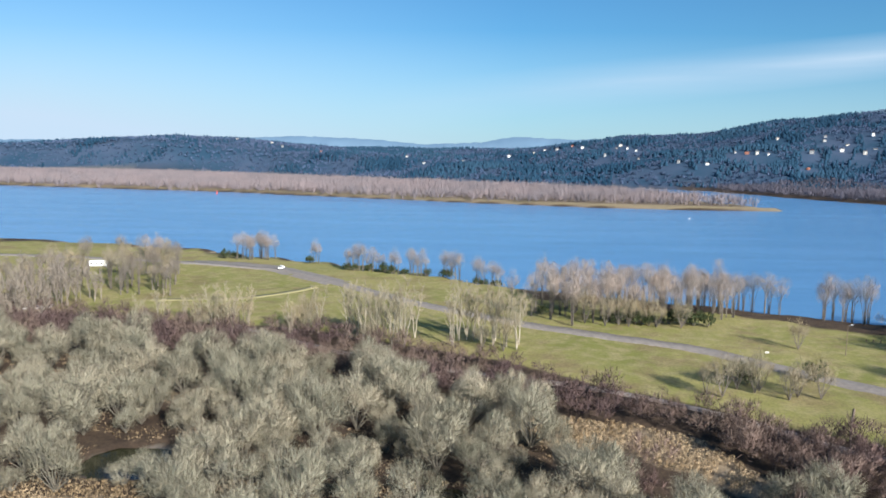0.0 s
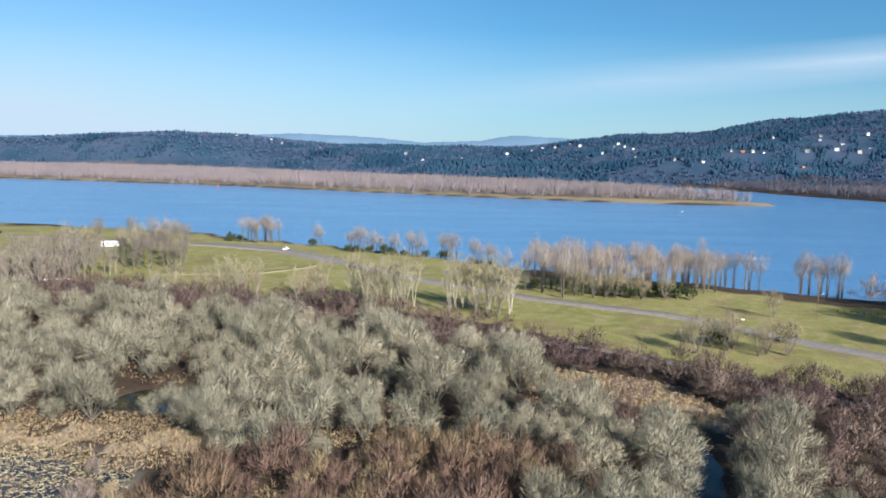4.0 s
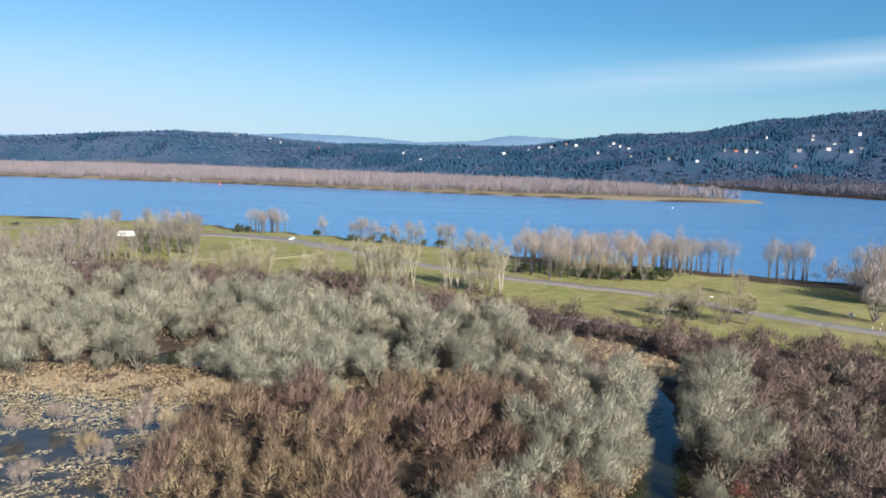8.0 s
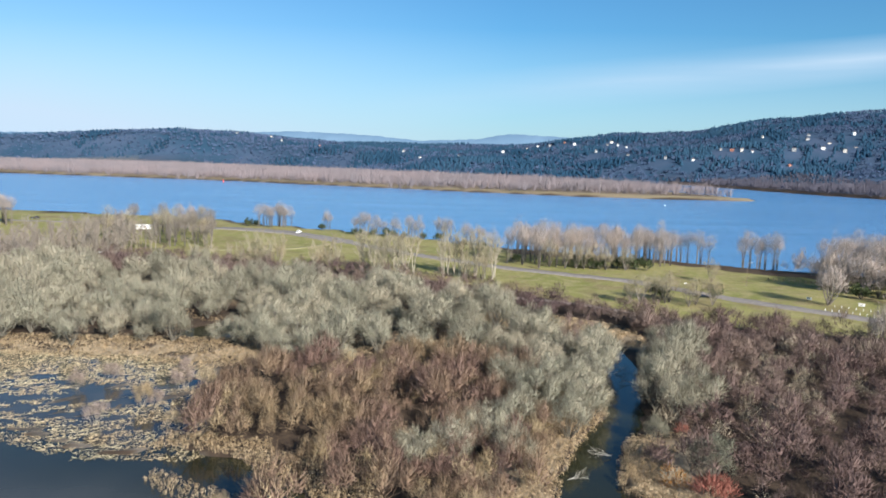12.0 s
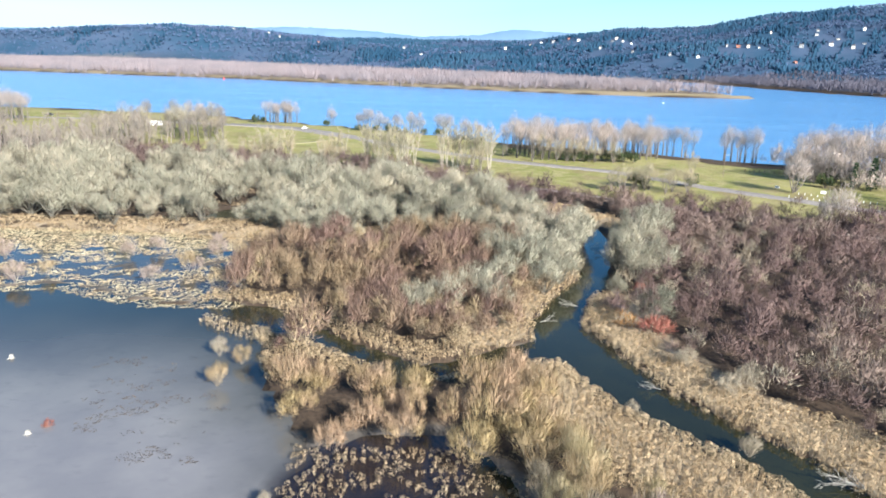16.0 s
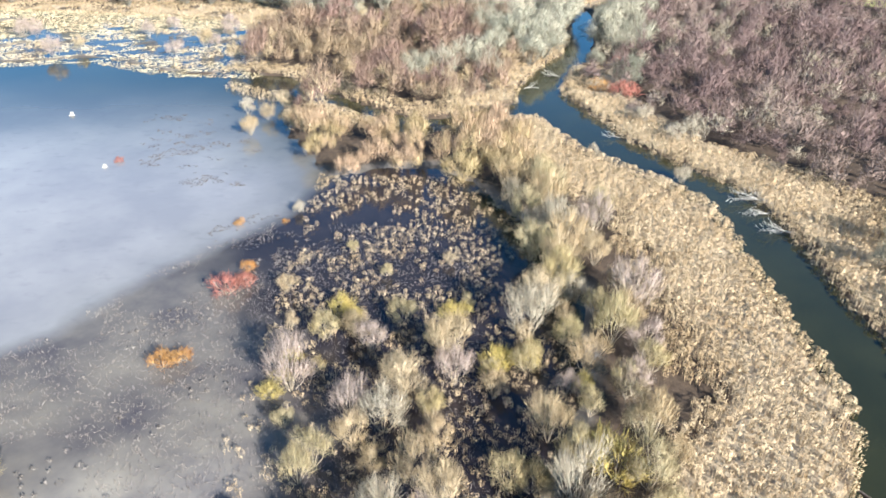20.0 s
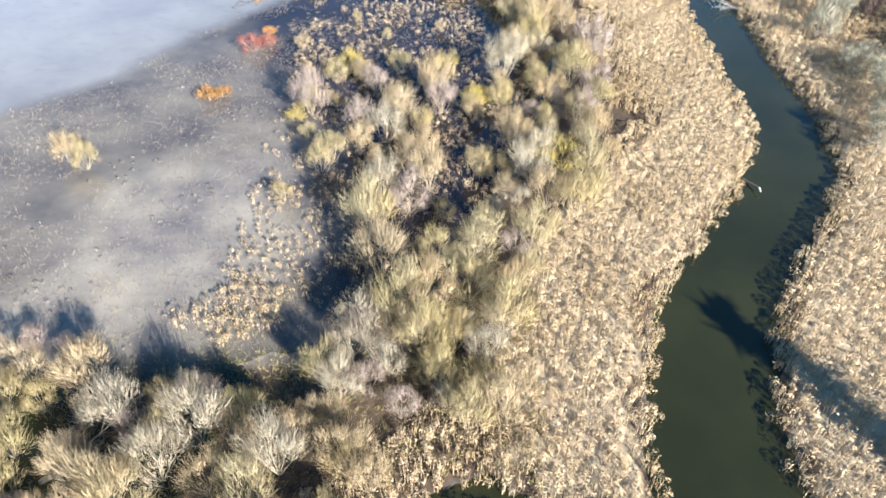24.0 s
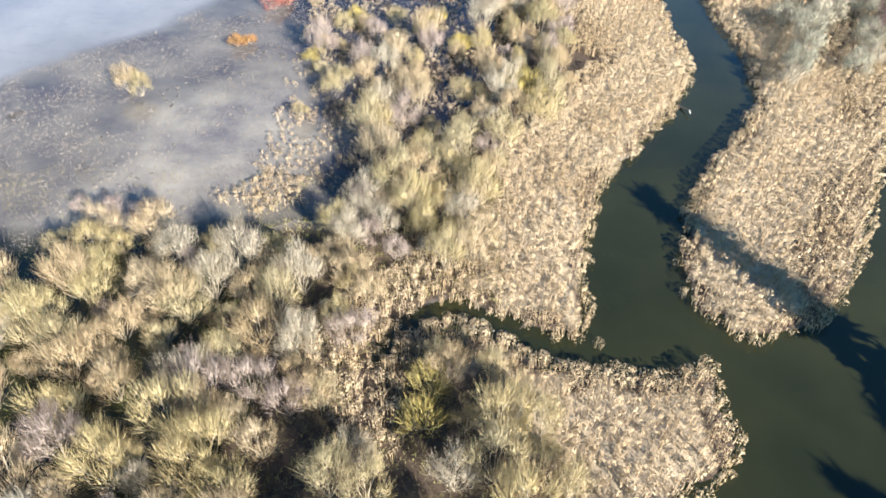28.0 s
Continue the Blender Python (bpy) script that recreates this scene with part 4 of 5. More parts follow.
mass("thicket_headland", X, Y, 26, 0.55, 1.9, M_BROWN, "dense brown leafless willow thicket on the headland", "thicket",
     height=4.6, radius=2.0, lobes=5, twigs=640, twig_len=0.85, twig_w=0.046, girth=0.05, low=0.3, up=0.6, lobe=0.38, tidy=0.32, fuzz=0.35, core=0.2)
FAREAST = lambda x, y: (below(x, y) > 4) & (x > 150) & (river_depth(x, y) < -8)
X, Y = scatter(150, 330, 80, 260, 6.5, 27, FAREAST)
mass("thicket_bank", X, Y, 28, 0.8, 1.4, M_COTTON, "brown leafless bank thicket past the car park", "thicket",
     height=7.0, radius=3.0, lobes=4, twigs=150, twig_len=1.6, twig_w=0.13, girth=0.1, low=0.3, up=0.6, lobe=0.52)
X, Y = scatter(70, 190, 90, 150, 4.2, 29, lambda x, y: (below(x, y) > -15) & (below(x, y) < -3) & (wob(x, y, 9, 8) > -0.5))
mass("thicket_edge", X, Y, 30, 0.8, 1.35, M_BURGUNDY, "tall dark leafless thicket at the meadow's south edge", "thicket",
     height=7.0, radius=2.6, lobes=5, twigs=260, twig_len=1.2, twig_w=0.09, girth=0.06, low=0.32, up=0.7, lobe=0.5)

X, Y = scatter(36, 130, -40, 120, 6.5, 223, lambda x, y: right_thicket(x, y) & (wob(x, y, 16, 19) > 0.0) & (np.hypot(x - 41.5, y - 34.5) > 5.5))
mass("scrub_east", X, Y, 224, 0.8, 1.35, M_GREY, "pale grey leafless scrub among the east thicket", "scrub",
     height=4.6, radius=2.1, lobes=5, twigs=300, twig_len=0.8, twig_w=0.06, girth=0.05, low=0.34, up=0.5, lobe=0.46, tidy=0.42, fuzz=0.3)
X, Y = scatter(-46, 27, 24, 108, 6.2, 225, lambda x, y: head(x, y) & (wob(x, y, 14, 20) > -0.3))
mass("scrub_headland", X, Y, 226, 0.85, 1.3, M_TAN, "tan leafless scrub among the headland thicket", "scrub",
     height=4.8, radius=2.1, lobes=5, twigs=460, twig_len=0.8, twig_w=0.05, girth=0.05, low=0.34, up=0.5, lobe=0.46, tidy=0.42, fuzz=0.3)

# ---- flooded shrubs on the spit ----
TINT_LABELS = ["bare tan willow shrub standing in the flooded marsh", "yellow-twigged willow shrub standing in the flooded marsh",
               "pale grey bare willow shrub with fanned branches", "pinkish bare willow shrub standing in shallow water"]


def spit_shrubs(x, y):
    left = np.interp(y, [-96, -88, -80, -70, -55, -45, -40, -28, -10, 0, 5, 15, 20, 32], [-6, -2.5, -4, -9, -13, -9, -7, 0, -10, -16.5, -20, -23, -24.5, -27])
    south = (y < np.interp(x, [-60, -40, -37, -33, -26, -21, -16, -7], [-112, -108, -105, -97, -95.5, -98.5, -99, -96.5])) & (x > -58)
    right = np.interp(y, [-150, -127, -114, -108, -90, -75, -60, -40, -20, -6, 8, 15, 22], [18, 18, 13, 10, 14, 21.5, 27, 28, 27, 20.5, 21, 16, 11])
    gaps = ((y < -9) | (y > 9) | (np.abs(x - 2.2) > 1.9)) & ((np.abs(x) > 13) | (y > -8) | (y < -33) | (wob(x, y, 3, 16) > 1.1))
    gaps = gaps & (wob(x, y, 5.0, 12) > np.where((np.abs(x) < 13) & (y < -12) & (y > -50), 0.3, np.where((y < -84) & (x < 2), -0.6, np.where(x > 9, -1.5, -0.45))))
    return np.where(y < -95, south, x > left) & (x < right) & gaps & (y < np.interp(x, [-30, -24, -11, -1, 7, 14, 22], [26, 19.5, 14, 9, 14, 17, 11])) & (stream_distance(x, y, COVE) < np.where(x > 3, -4.2, -1.8)) & (stream_distance(x, y, CHANNEL) < -5)


X, Y = scatter(-62, 30, -92, 34, 4.35, 31, spit_shrubs)
X2, Y2 = scatter(-62, 30, -142, -92, 3.5, 131, spit_shrubs)
X, Y = np.concatenate((X, X2)), np.concatenate((Y, Y2))
north = Y > -8
mass("scrub_spit", X[north], Y[north], 33, 0.75, 1.3, M_SPIT, "tan leafless willow scrub on the narrow spit", "scrub",
     height=5.7, radius=2.5, lobes=7, twigs=1400, twig_len=0.9, twig_w=0.042, girth=0.06, low=0.3, up=0.9, lobe=0.34, tidy=0.25, core=0.14, core_w=3.2)
X, Y = X[~north], Y[~north]
plant_many(SHRUB, X, Y, 32, 0.65, 1.45, (0, 0, 0, 1, 1, 1, 2, 3), 0.3, TINT_LABELS)
# single bushes out in the lake and on the banks
BUSH = {}
for nm, mat, lab in (("orange", M_ORANGE, "orange-twigged dogwood bush standing in the lake"), ("red", M_RED, "crimson-twigged bare dogwood bush beside water")):
    BUSH[nm] = plant_kinds("dogwood_bush", 2, M_SHRUB_WOOD, [mat], 420, lab, "shrub", "dogwood bushes",
                           form=dome, height=1.7, radius=1.35, lobes=7, twigs=800, twig_len=0.42, twig_w=0.035, girth=0.03, low=0.3, up=0.6, lobe=0.45, skirt=0.3)
BUSH["gold"] = plant_kinds("willow_bush", 2, M_SHRUB_WOOD, [M_GOLD], 440, "golden-twigged low willow bush in dark flooded marsh", "shrub", "golden bushes",
                           form=dome, height=1.7, radius=1.2, lobes=7, twigs=900, twig_len=0.5, twig_w=0.028, girth=0.03, low=0.3, up=0.8, lobe=0.42, skirt=0.3)
for x, y, s, nm in ((-7.8, -41, 1.5, "gold"), (-6.6, -42, 1.2, "gold"), (5.2, -42, 1.4, "gold"), (6.6, -41, 1.1, "gold"), (9.2, -51, 1.6, "gold"), (10.6, -50, 1.3, "gold"), (13.2, -50, 1.4, "gold"), (-11.8, -50.5, 1.3, "gold"), (-13.1, -55.8, 1.2, "gold"),
                    (-12.4, -53, 1.1, "gold"), (18.3, -54.3, 1.3, "gold"), (19.3, -66, 2.4, "gold"), (17.8, -64, 2.0, "gold"), (6.2, -117.8, 2.0, "gold"), (5.8, -121.3, 2.1, "gold"), (-22, -37.5, 1.6, "red"), (-20.3, -35.6, 1.2, "red"), (-20.8, -31.8, 0.9, "orange"), (-25.3, -51.3, 1.35, "orange"), (-23.7, -50.4, 1.1, "orange"), (-24.9, -20, 0.7, "orange"),
                    (-18.5, -19, 0.5, "orange"), (-50, 1, 0.7, "red"), (41.4, 36, 2.3, "red"), (43.8, 37.4, 2.0, "red"), (37.6, 40, 1.9, "orange"), (46, 62, 1.2, "red")):
    plant(BUSH[nm], x, y, max(level(x, y), -0.3) - 0.1, s, x * 41 % 360, 0, "", int(x * 3))
for x, y, s, t in ((-37.4, -66, 1.0, 0), (-35.4, -66.8, 0.85, 1), (-17, -16, 0.5, 2), (-15, -37, 0.6, 0), (-34, 25, 0.8, 2), (-31, 14, 0.9, 0), (-29.5, 22, 0.8, 0), (-28, 30, 0.8, 0), (-34, -93, 0.6, 3), (-30, -94, 0.8, 3), (-26, -95, 0.8, 3),
                   (43, -3.6, 0.75, 2), (30.5, 7.6, 0.55, 2), (50, 14, 1.15, 2), (46, 12, 0.9, 2), (43, 22, 0.9, 2), (57, -63, 0.9, 2), (72, -56, 1.0, 2)):
    plant(SHRUB, x, y, max(level(x, y), -0.3) - 0.1, s, x * 53 % 360, t, TINT_LABELS[t], int(abs(x) * 7))

for x, y, s, t in ((-6, -44, 0.55, 1), (-9, -52, 0.5, 1), (3, -47, 0.6, 1), (7, -40, 0.5, 1), (-3, -33, 0.45, 1), (9, -52, 0.55, 1), (-11, -60, 0.6, 1), (0, -57, 0.55, 0), (5, -30, 0.45, 0), (-8, -27, 0.4, 1), (13, -46, 0.6, 0), (-13, -44, 0.45, 0), (-12, -72, 0.6, 1), (-1, -98, 0.9, 3), (2.2, -100, 0.8, 3), (1, -96, 1.0, 2), (-3.4, -101, 0.9, 0), (4.2, -96.5, 0.9, 1), (-2.5, -94, 1.0, 2), (3.2, -92.5, 1.0, 0)):
    plant(SHRUB, x, y, -0.2, s, x * 53 % 360, t, TINT_LABELS[t], int(abs(x) * 7))

# ---- reeds ----
RAFT = [(-53, 25), (-41, 26), (-28, 4), (-27, -8), (-36, -8), (-48, 7)]
DRIFTWEED = [(-27, -17), (-16, -20), (-14, -25), (-22, -27), (-28, -24)]
REED_COVE = [(-8.5, -112.5), (-6.8, -108), (1.5, -104), (6.3, -99), (10, -94), (16, -100), (14, -110), (2, -115), (-6, -115)]


def spit_reeds(x, y):
    band = np.interp(y, [-130, -112, -104, -90, -70, -50, -30, -10, 5, 20, 30], [26, 20, 14, 9, 11.5, 13, 14, 13, 11, 7, 3])
    d = -stream_distance(x, y, CHANNEL)
    west = x < np.interp(y, [-240, -112, -103, -90, -80, -71, -63, -53, -35, -20, -9, 1, 10, 20, 31], [40, 34, 27.7, 30.6, 36.6, 43, 48, 50, 49.2, 49.6, 48.5, 40.5, 33, 28.8, 25.2])
    cove = (poly_distance(x, y, REED_COVE) > 1.2 * wob(x, y, 2.2, 5)) & dry(x, y, -0.3)
    return cove | west & (y < 24) & ((y > -111) | (x > 12 + 1.5 * wob(x, y, 3, 7)) | (stream_distance(x, y, COVE) > -3.5)) & dry(x, y, -0.8) & (d < 3 + band + 3 * wob(x, y, 4, 6)) & (wob(x, y, 3.1, 15) > -1.3)


X, Y = scatter(-12, 50, -146, 26, 0.88, 41, spit_reeds)
lumps("reed_bed_spit", X, Y, 42, 1.35, 0.56, 46, 0.22, 0.078, M_REED, "pale tan dead reed bed along the channel")
east = lambda x, y: (x > 26) & dry(x, y, -0.8) & (-stream_distance(x, y, CHANNEL) < np.interp(y, [-120, -60, -20, 0, 25, 50], [60, 38, 24, 12, 9, 6]) + 3 * wob(x, y, 5, 3)) & (y < 60) & (x > np.interp(y, [-110, -100, -90, -80, -71, -63, -53, -35, -20, -9, 1, 10, 20, 31, 42, 60], [27, 27.7, 30.6, 36.6, 43, 48, 50, 49.2, 49.6, 48.5, 40.5, 33, 28.8, 25.2, 25, 32]))
X, Y = scatter(26, 92, -112, 60, 0.92, 43, east)
lumps("reed_bed_east", X, Y, 44, 1.35, 0.58, 44, 0.22, 0.082, M_REED, "pale tan dead reed bed on the east bank")
shore = lambda x, y: (x < np.interp(y, [40, 55, 70, 88, 107], [26, 30, 37, 42, 46])) & (x > -46) & (y > 16) & (y < 104) & dry(x, y, -0.45) & (water_depth(x, y) > -6.5 + 2 * wob(x, y, 4, 3)) & (stream_distance(x, y, CREEK) < -0.2)
X, Y = scatter(-46, 40, 16, 104, 0.85, 45, shore)
lumps("reed_bed_headland", X, Y, 46, 0.85, 0.55, 18, 0.3, 0.11, M_REED, "trampled pale reeds round the headland shore")
strip = lambda x, y: (x < 2) & (y > 6) & (stream_distance(x, y, CREEK) < -0.6) & (stream_distance(x, y, CREEK) > -5.0) & (y < np.interp(x, [-44, -30, -19, -6, 2], [50, 43, 33, 20, 18]))
X, Y = scatter(-42, 3, 6, 48, 0.85, 47, strip)
lumps("reed_bed_creek", X, Y, 48, 0.6, 0.5, 11, 0.4, 0.09, M_REED, "pale reeds along the narrow creek", z=0.1)
mats = lambda x, y: (poly_distance(x, y, MARSH) > -3) & (0.6 * wob(x * 0.6, y, 9, 21) + 0.9 * wob(x * 0.5, y, 2.4, 22) + 0.3 * wob(x * 0.6, y, 1.0, 23) + 1.3 * ease(84, 100, y) + 0.5 * ease(62, 54, y) > -0.05)
X, Y = scatter(-150, -36, 48, 118, 0.85, 49, mats)
brush("reed_mats_pond", X, Y, 50, 0.24, 9, 2.0, 0.26, M_MAT, "broken flat mats of bleached reeds in the flooded pond", "reeds", z=0.06, foot=0.5)
X, Y = scatter(-100, -40, 54, 100, 7.0, 149, lambda x, y: (poly_distance(x, y, MARSH) > 2) & (wob(x, y, 9, 27) > 0.35))
plant_many(SHRUB, X, Y, 150, 0.7, 1.25, (0, 3, 3), 0.3, TINT_LABELS)
X, Y = scatter(4, 64, 112, 166, 1.15, 51, lambda x, y: (poly_distance(x, y, FEN) > 0) & (wob(x, y, 3.2, 29) > -0.6))
lumps("reed_bed_fen", X, Y, 52, 1.1, 0.8, 22, 0.42, 0.15, M_REED, "pale tan dead reeds in the fen below the meadow")
X, Y = scatter(-150, 26, 98, 124, 1.05, 53, lambda x, y: (wob(x, y, 7, 9) > -0.9) & dry(x, y) & (poly_distance(x, y, MARSH) < 7) & ((x < -40) | (y > 108)))
lumps("reed_bed_wood", X, Y, 54, 0.6, 0.75, 15, 0.42, 0.14, M_REED, "tan dead grass along the willow wood")
X, Y = scatter(-165, 40, 106, 232, 1.7, 153, lambda x, y: in_willows(x, y) & (wob(x, y, 8, 43) + 0.5 * wob(x, y, 3, 44) > 0.05) & (wob(x, y, 3, 45) > -0.6))
lumps("grass_wood_floor", X, Y, 154, 0.55, 0.85, 8, 0.5, 0.17, M_REED_DARK, "tan dead grass on the floor of the willow wood", "grass")
tuft = lambda x, y: (poly_distance(x, y, FLAT) > -2) & (x > -16) & (y < -3) & (wob(x, y, 2.4, 31) + 0.6 * wob(x, y, 7, 32) + 0.5 * wob(x, y, 1.0, 36) > -0.2)
X, Y = scatter(-18, 20, -92, -3, 1.0, 55, tuft)
lumps("reed_tufts_flooded", X, Y, 56, 0.65, 0.42, 20, 0.32, 0.06, M_REED, "pale reed tufts scattered in dark flooded marsh", z=0.0)
clump = lambda x, y: np.maximum(poly_distance(x, y, [(-19, -90), (-15, -84), (-11, -85), (-9, -90), (-14, -93)]), poly_distance(x, y, [(-6, -82), (-3, -77), (2, -78), (3, -84), (-3, -87)])) > 1.5 * wob(x, y, 2, 5)
X, Y = scatter(-22, 6, -96, -74, 0.95, 155, clump)
lumps("reed_clumps_flooded", X, Y, 156, 1.1, 0.55, 24, 0.36, 0.075, M_REED, "pale reed clumps standing in shallow water", z=-0.1)
stub = lambda x, y: (poly_distance(x, y, FLAT) > 0.5) & (wob(x, y, 9, 33) > -0.5)
X, Y = scatter(-70, 8, -108, -20, 0.72, 57, stub)
brush("reed_stubble_flat", X, Y, 58, 0.5, 7, 0.7, 0.07, M_STUBBLE, "grey stubble of broken reeds in shallow water", "reeds", z=0.0, foot=0.3)
X, Y = scatter(-66, 4, -100, -18, 1.5, 157, lambda x, y: (poly_distance(x, y, FLAT) > 1) & (wob(x, y, 5.5, 37) + 0.6 * wob(x, y, 1.9, 38) > 0.45) & (x < 2))
lumps("reed_tufts_flat", X, Y, 158, 0.35, 0.34, 14, 0.26, 0.07, M_PALETUFT, "pale bleached tufts dotted over the shallow mud flat", z=-0.05)
X, Y = scatter(-62, 20, -150, -84, 0.8, 59, lambda x, y: dry(x, y, 0.5) & (wob(x, y, 4.2, 35) > -0.7) & (x < 14))
brush("marsh_grass_spit", X, Y, 60, 0.6, 14, 0.8, 0.05, M_MOSSY, "yellow-green mossy marsh grass under the shrubs", "grass", foot=0.35)
raft = lambda x, y: np.maximum(poly_distance(x, y, RAFT), poly_distance(x, y, DRIFTWEED)) + 4 * wob(x, y, 5, 41)
weed = lambda x, y: (raft(x, y) > 0) & (wob(x * 0.6, y, 2.2, 42) + 0.6 * wob(x, y, 0.9, 46) > 0.35)
X, Y = scatter(-60, -6, -40, 34, 0.55, 61, weed)
brush("lake_weed", X, Y, 62, 0.1, 5, 2.2, 0.16, M_WEED, "dark broken rafts of floating weed on the lake", "weed", z=0.16, foot=0.3)

# ---- meadow and river bank trees ----
def stand(kind, spots, seed, lo, hi, tint=0, label=""):
    r = np.random.default_rng(seed)
    for x, y in spots:
        plant(kind, x, y, level(x, y) - 0.1, r.uniform(lo, hi), r.uniform(0, 360), tint, label, int(r.integers(0, 99)))


X, Y = scatter(-192, -104, 272, 372, 7.0, 71, lambda x, y: (poly_distance(x, y, [(-182, 272), (-104, 278), (-112, 300), (-128, 345), (-140, 362), (-186, 330)]) > 0) & (np.hypot(x + 169, y - 350) > 9) & ~near_lines(x, y, [(-169, 350), (-134, 270)], 4.5) & (y + 0.25 * x > 240))
plant_many(COTTON, X, Y, 72, 0.55, 0.95, (2, 2, 1))
X, Y = scatter(-250, -126, 190, 290, 6.0, 73, lambda x, y: (x < -134 + 8 * wob(x, y, 15, 2)) & (y > 226 + 0.1 * (x + 130)) & (y < 285 + 0.2 * x + 40))
mass("woods_west", X, Y, 74, 0.65, 1.05, M_WESTWOOD, "tall leafless brown wood at the west end of the meadow", "woods", form=grow,
     height=15.0, spread=2.4, stems=2, branches=12, twigs=240, twig_len=1.9, twig_w=0.15, girth=0.2, start=0.25, rise=0.55, fork=0.25)
r1 = np.random.default_rng(75)
stand(COTTON, [(-110 + 1.35 * i + r1.uniform(-1, 1), 386 + r1.uniform(-3, 3)) for i in range(14)], 76, 0.75, 0.95, 0, "tall bare cottonwood in a clump on the river bank")
bank_spots = [(-67, 376), (-46, 353), (-41, 351), (-36, 350), (-31, 348), (-23, 342), (-14, 340), (-10, 338), (2, 335), (6, 333), (17, 324), (24, 320), (-150, 378), (-156, 378)]
stand(COTTON, [(x + d, y + e) for x, y in bank_spots for d, e in ((0, 0), (1.8, -1.5), (-1.6, 1.2))], 77, 0.5, 0.88)
stand(COTTON, [(26, 264), (32, 252), (34, 258), (38, 247), (44, 238), (46, 250), (52, 243), (56, 250)], 78, 0.75, 1.05)
stand(ROUND, [(49, 242), (55, 238), (60, 240), (63, 238), (68, 240), (72, 237), (80, 236)], 79, 0.9, 1.15, 0, "bare ivy-trunked tree with tan drooping twigs")
X, Y = scatter(40, 112, 236, 282, 6.0, 80, lambda x, y: (y < np.interp(x, BANK_X, BANK_Y) - 5) & (y > np.interp(x, [40, 70, 90, 112], [246, 242, 244, 254])))
plant_many(COTTON, X, Y, 81, 0.7, 1.0)
r2 = np.random.default_rng(82)
stand(COTTON, [(98 + 2.6 * i, float(np.interp(98 + 2.6 * i, BANK_X, BANK_Y)) - 7 - r2.uniform(0, 4)) for i in range(11)] + [(42 + 3.1 * i, float(np.interp(42 + 3.1 * i, BANK_X, BANK_Y)) - 9 - r2.uniform(0, 9)) for i in range(20)] + [(128 + 1.9 * i, float(np.interp(128 + 1.9 * i, BANK_X, BANK_Y)) - 6 - r2.uniform(0, 6)) for i in range(4, 12)], 83, 0.72, 1.05)
bankside = lambda x, y: (y < np.interp(x, BANK_X, BANK_Y) - 5) & (y > np.interp(x, [150, 160, 200, 330], [212, 196, 168, 120]))
X, Y = scatter(164, 215, 130, 246, 6.5, 84, bankside)
plant_many(COTTON, X, Y, 85, 0.85, 1.1)
X, Y = scatter(215, 340, 90, 246, 8.5, 184, bankside)
mass("woods_bank", X, Y, 185, 0.8, 1.1, M_COTTON, "tall leafless wood along the river bank", "woods", form=grow,
     height=17.0, spread=2.4, stems=1, branches=16, twigs=300, twig_len=2.0, twig_w=0.14, girth=0.24, start=0.28, rise=0.52, fork=0.27)
stand(ROUND, [(107, 211), (76, 169), (78, 171), (73, 172), (82, 164), (85, 166), (90, 165), (64, 168), (67, 166)], 86, 0.72, 1.0, 0, "small pale bare tree on the lawn")
stand(ROUND, [(129.8, 169.6), (131.5, 171), (116, 117.5), (117.5, 116), (146, 198), (149, 193), (153, 190), (157, 187), (151, 199), (158, 194), (163, 186), (147, 206), (155, 204)], 87, 1.15, 1.45, 1, "bare broad-crowned tree beside the park road")
ALDER = plant_kinds("alder_tree", 4, M_ALDER_WOOD, [M_PALE, M_COTTON], 360, "slender pale bare alder at the meadow edge", "tree", "meadow edge trees",
                    height=16.0, spread=3.4, stems=4, branches=10, twigs=1300, twig_len=1.4, twig_w=0.055, girth=0.2, start=0.3, rise=0.45, fork=0.25, bow=1.2)
r3 = np.random.default_rng(188)
for x0, x1, y0, n, lo, hi in ((-80, -62, 233, 7, 0.62, 0.85), (-50, -38, 230, 5, 0.6, 0.8), (-29, -6, 220, 10, 0.85, 1.08), (3, 26, 214, 10, 0.8, 1.02), (-100, -84, 240, 4, 0.5, 0.7)):
    stand(ALDER, [(x0 + (x1 - x0) * (i + r3.uniform(-0.4, 0.4)) / n, y0 + r3.uniform(-5, 5) - 0.2 * (x0 + (x1 - x0) * i / n - x0)) for i in range(n)], int(289 + x0), lo * 1.2, hi * 1.2, 0)
stand(ROUND, [(-74, 231), (-69, 229), (-65, 231), (-78, 228), (-46, 228), (-42, 226), (-22, 214), (12, 208), (18, 205)], 89, 0.75, 1.0, 0, "bare pale alder clump at the meadow edge")

X, Y = scatter(-320, -250, 345, 386, 6.5, 190, lambda x, y: ((x + 285) / 32) ** 2 + ((y - 366) / 18) ** 2 < 1)
for x, y in zip(X, Y):
    plant(COTTON, x, y, level(x, y) - 0.1, 1.28 - 0.28 * abs(x + 285) / 32, (x * 37) % 360, 0, "tall bare cottonwood in the western grove", int(abs(x)))

fir_sets = [fir_meshes(500 + i, 12, 2.6, 15, 10, M_COTTON_WOOD, M_FIR) for i in range(2)]
ever_sets = [bush_meshes(520 + i, 4.0, 2.4, 520, 0.5, M_COTTON_WOOD, M_EVER) for i in range(3)]


def simple_tree(name, meshes, x, y, size, label, category, group, tall=1.0):
    ob = new(name)
    ob.matrix_basis = pose(x, y, level(x, y) - 0.1, 0, 0, (x * 71 + y * 13) % 360) @ Matrix.Diagonal((size, size, size * tall, 1))
    child("trunk", meshes[0], ob)
    child("crown", meshes[1], ob)
    return tagged(ob, label, category, group)


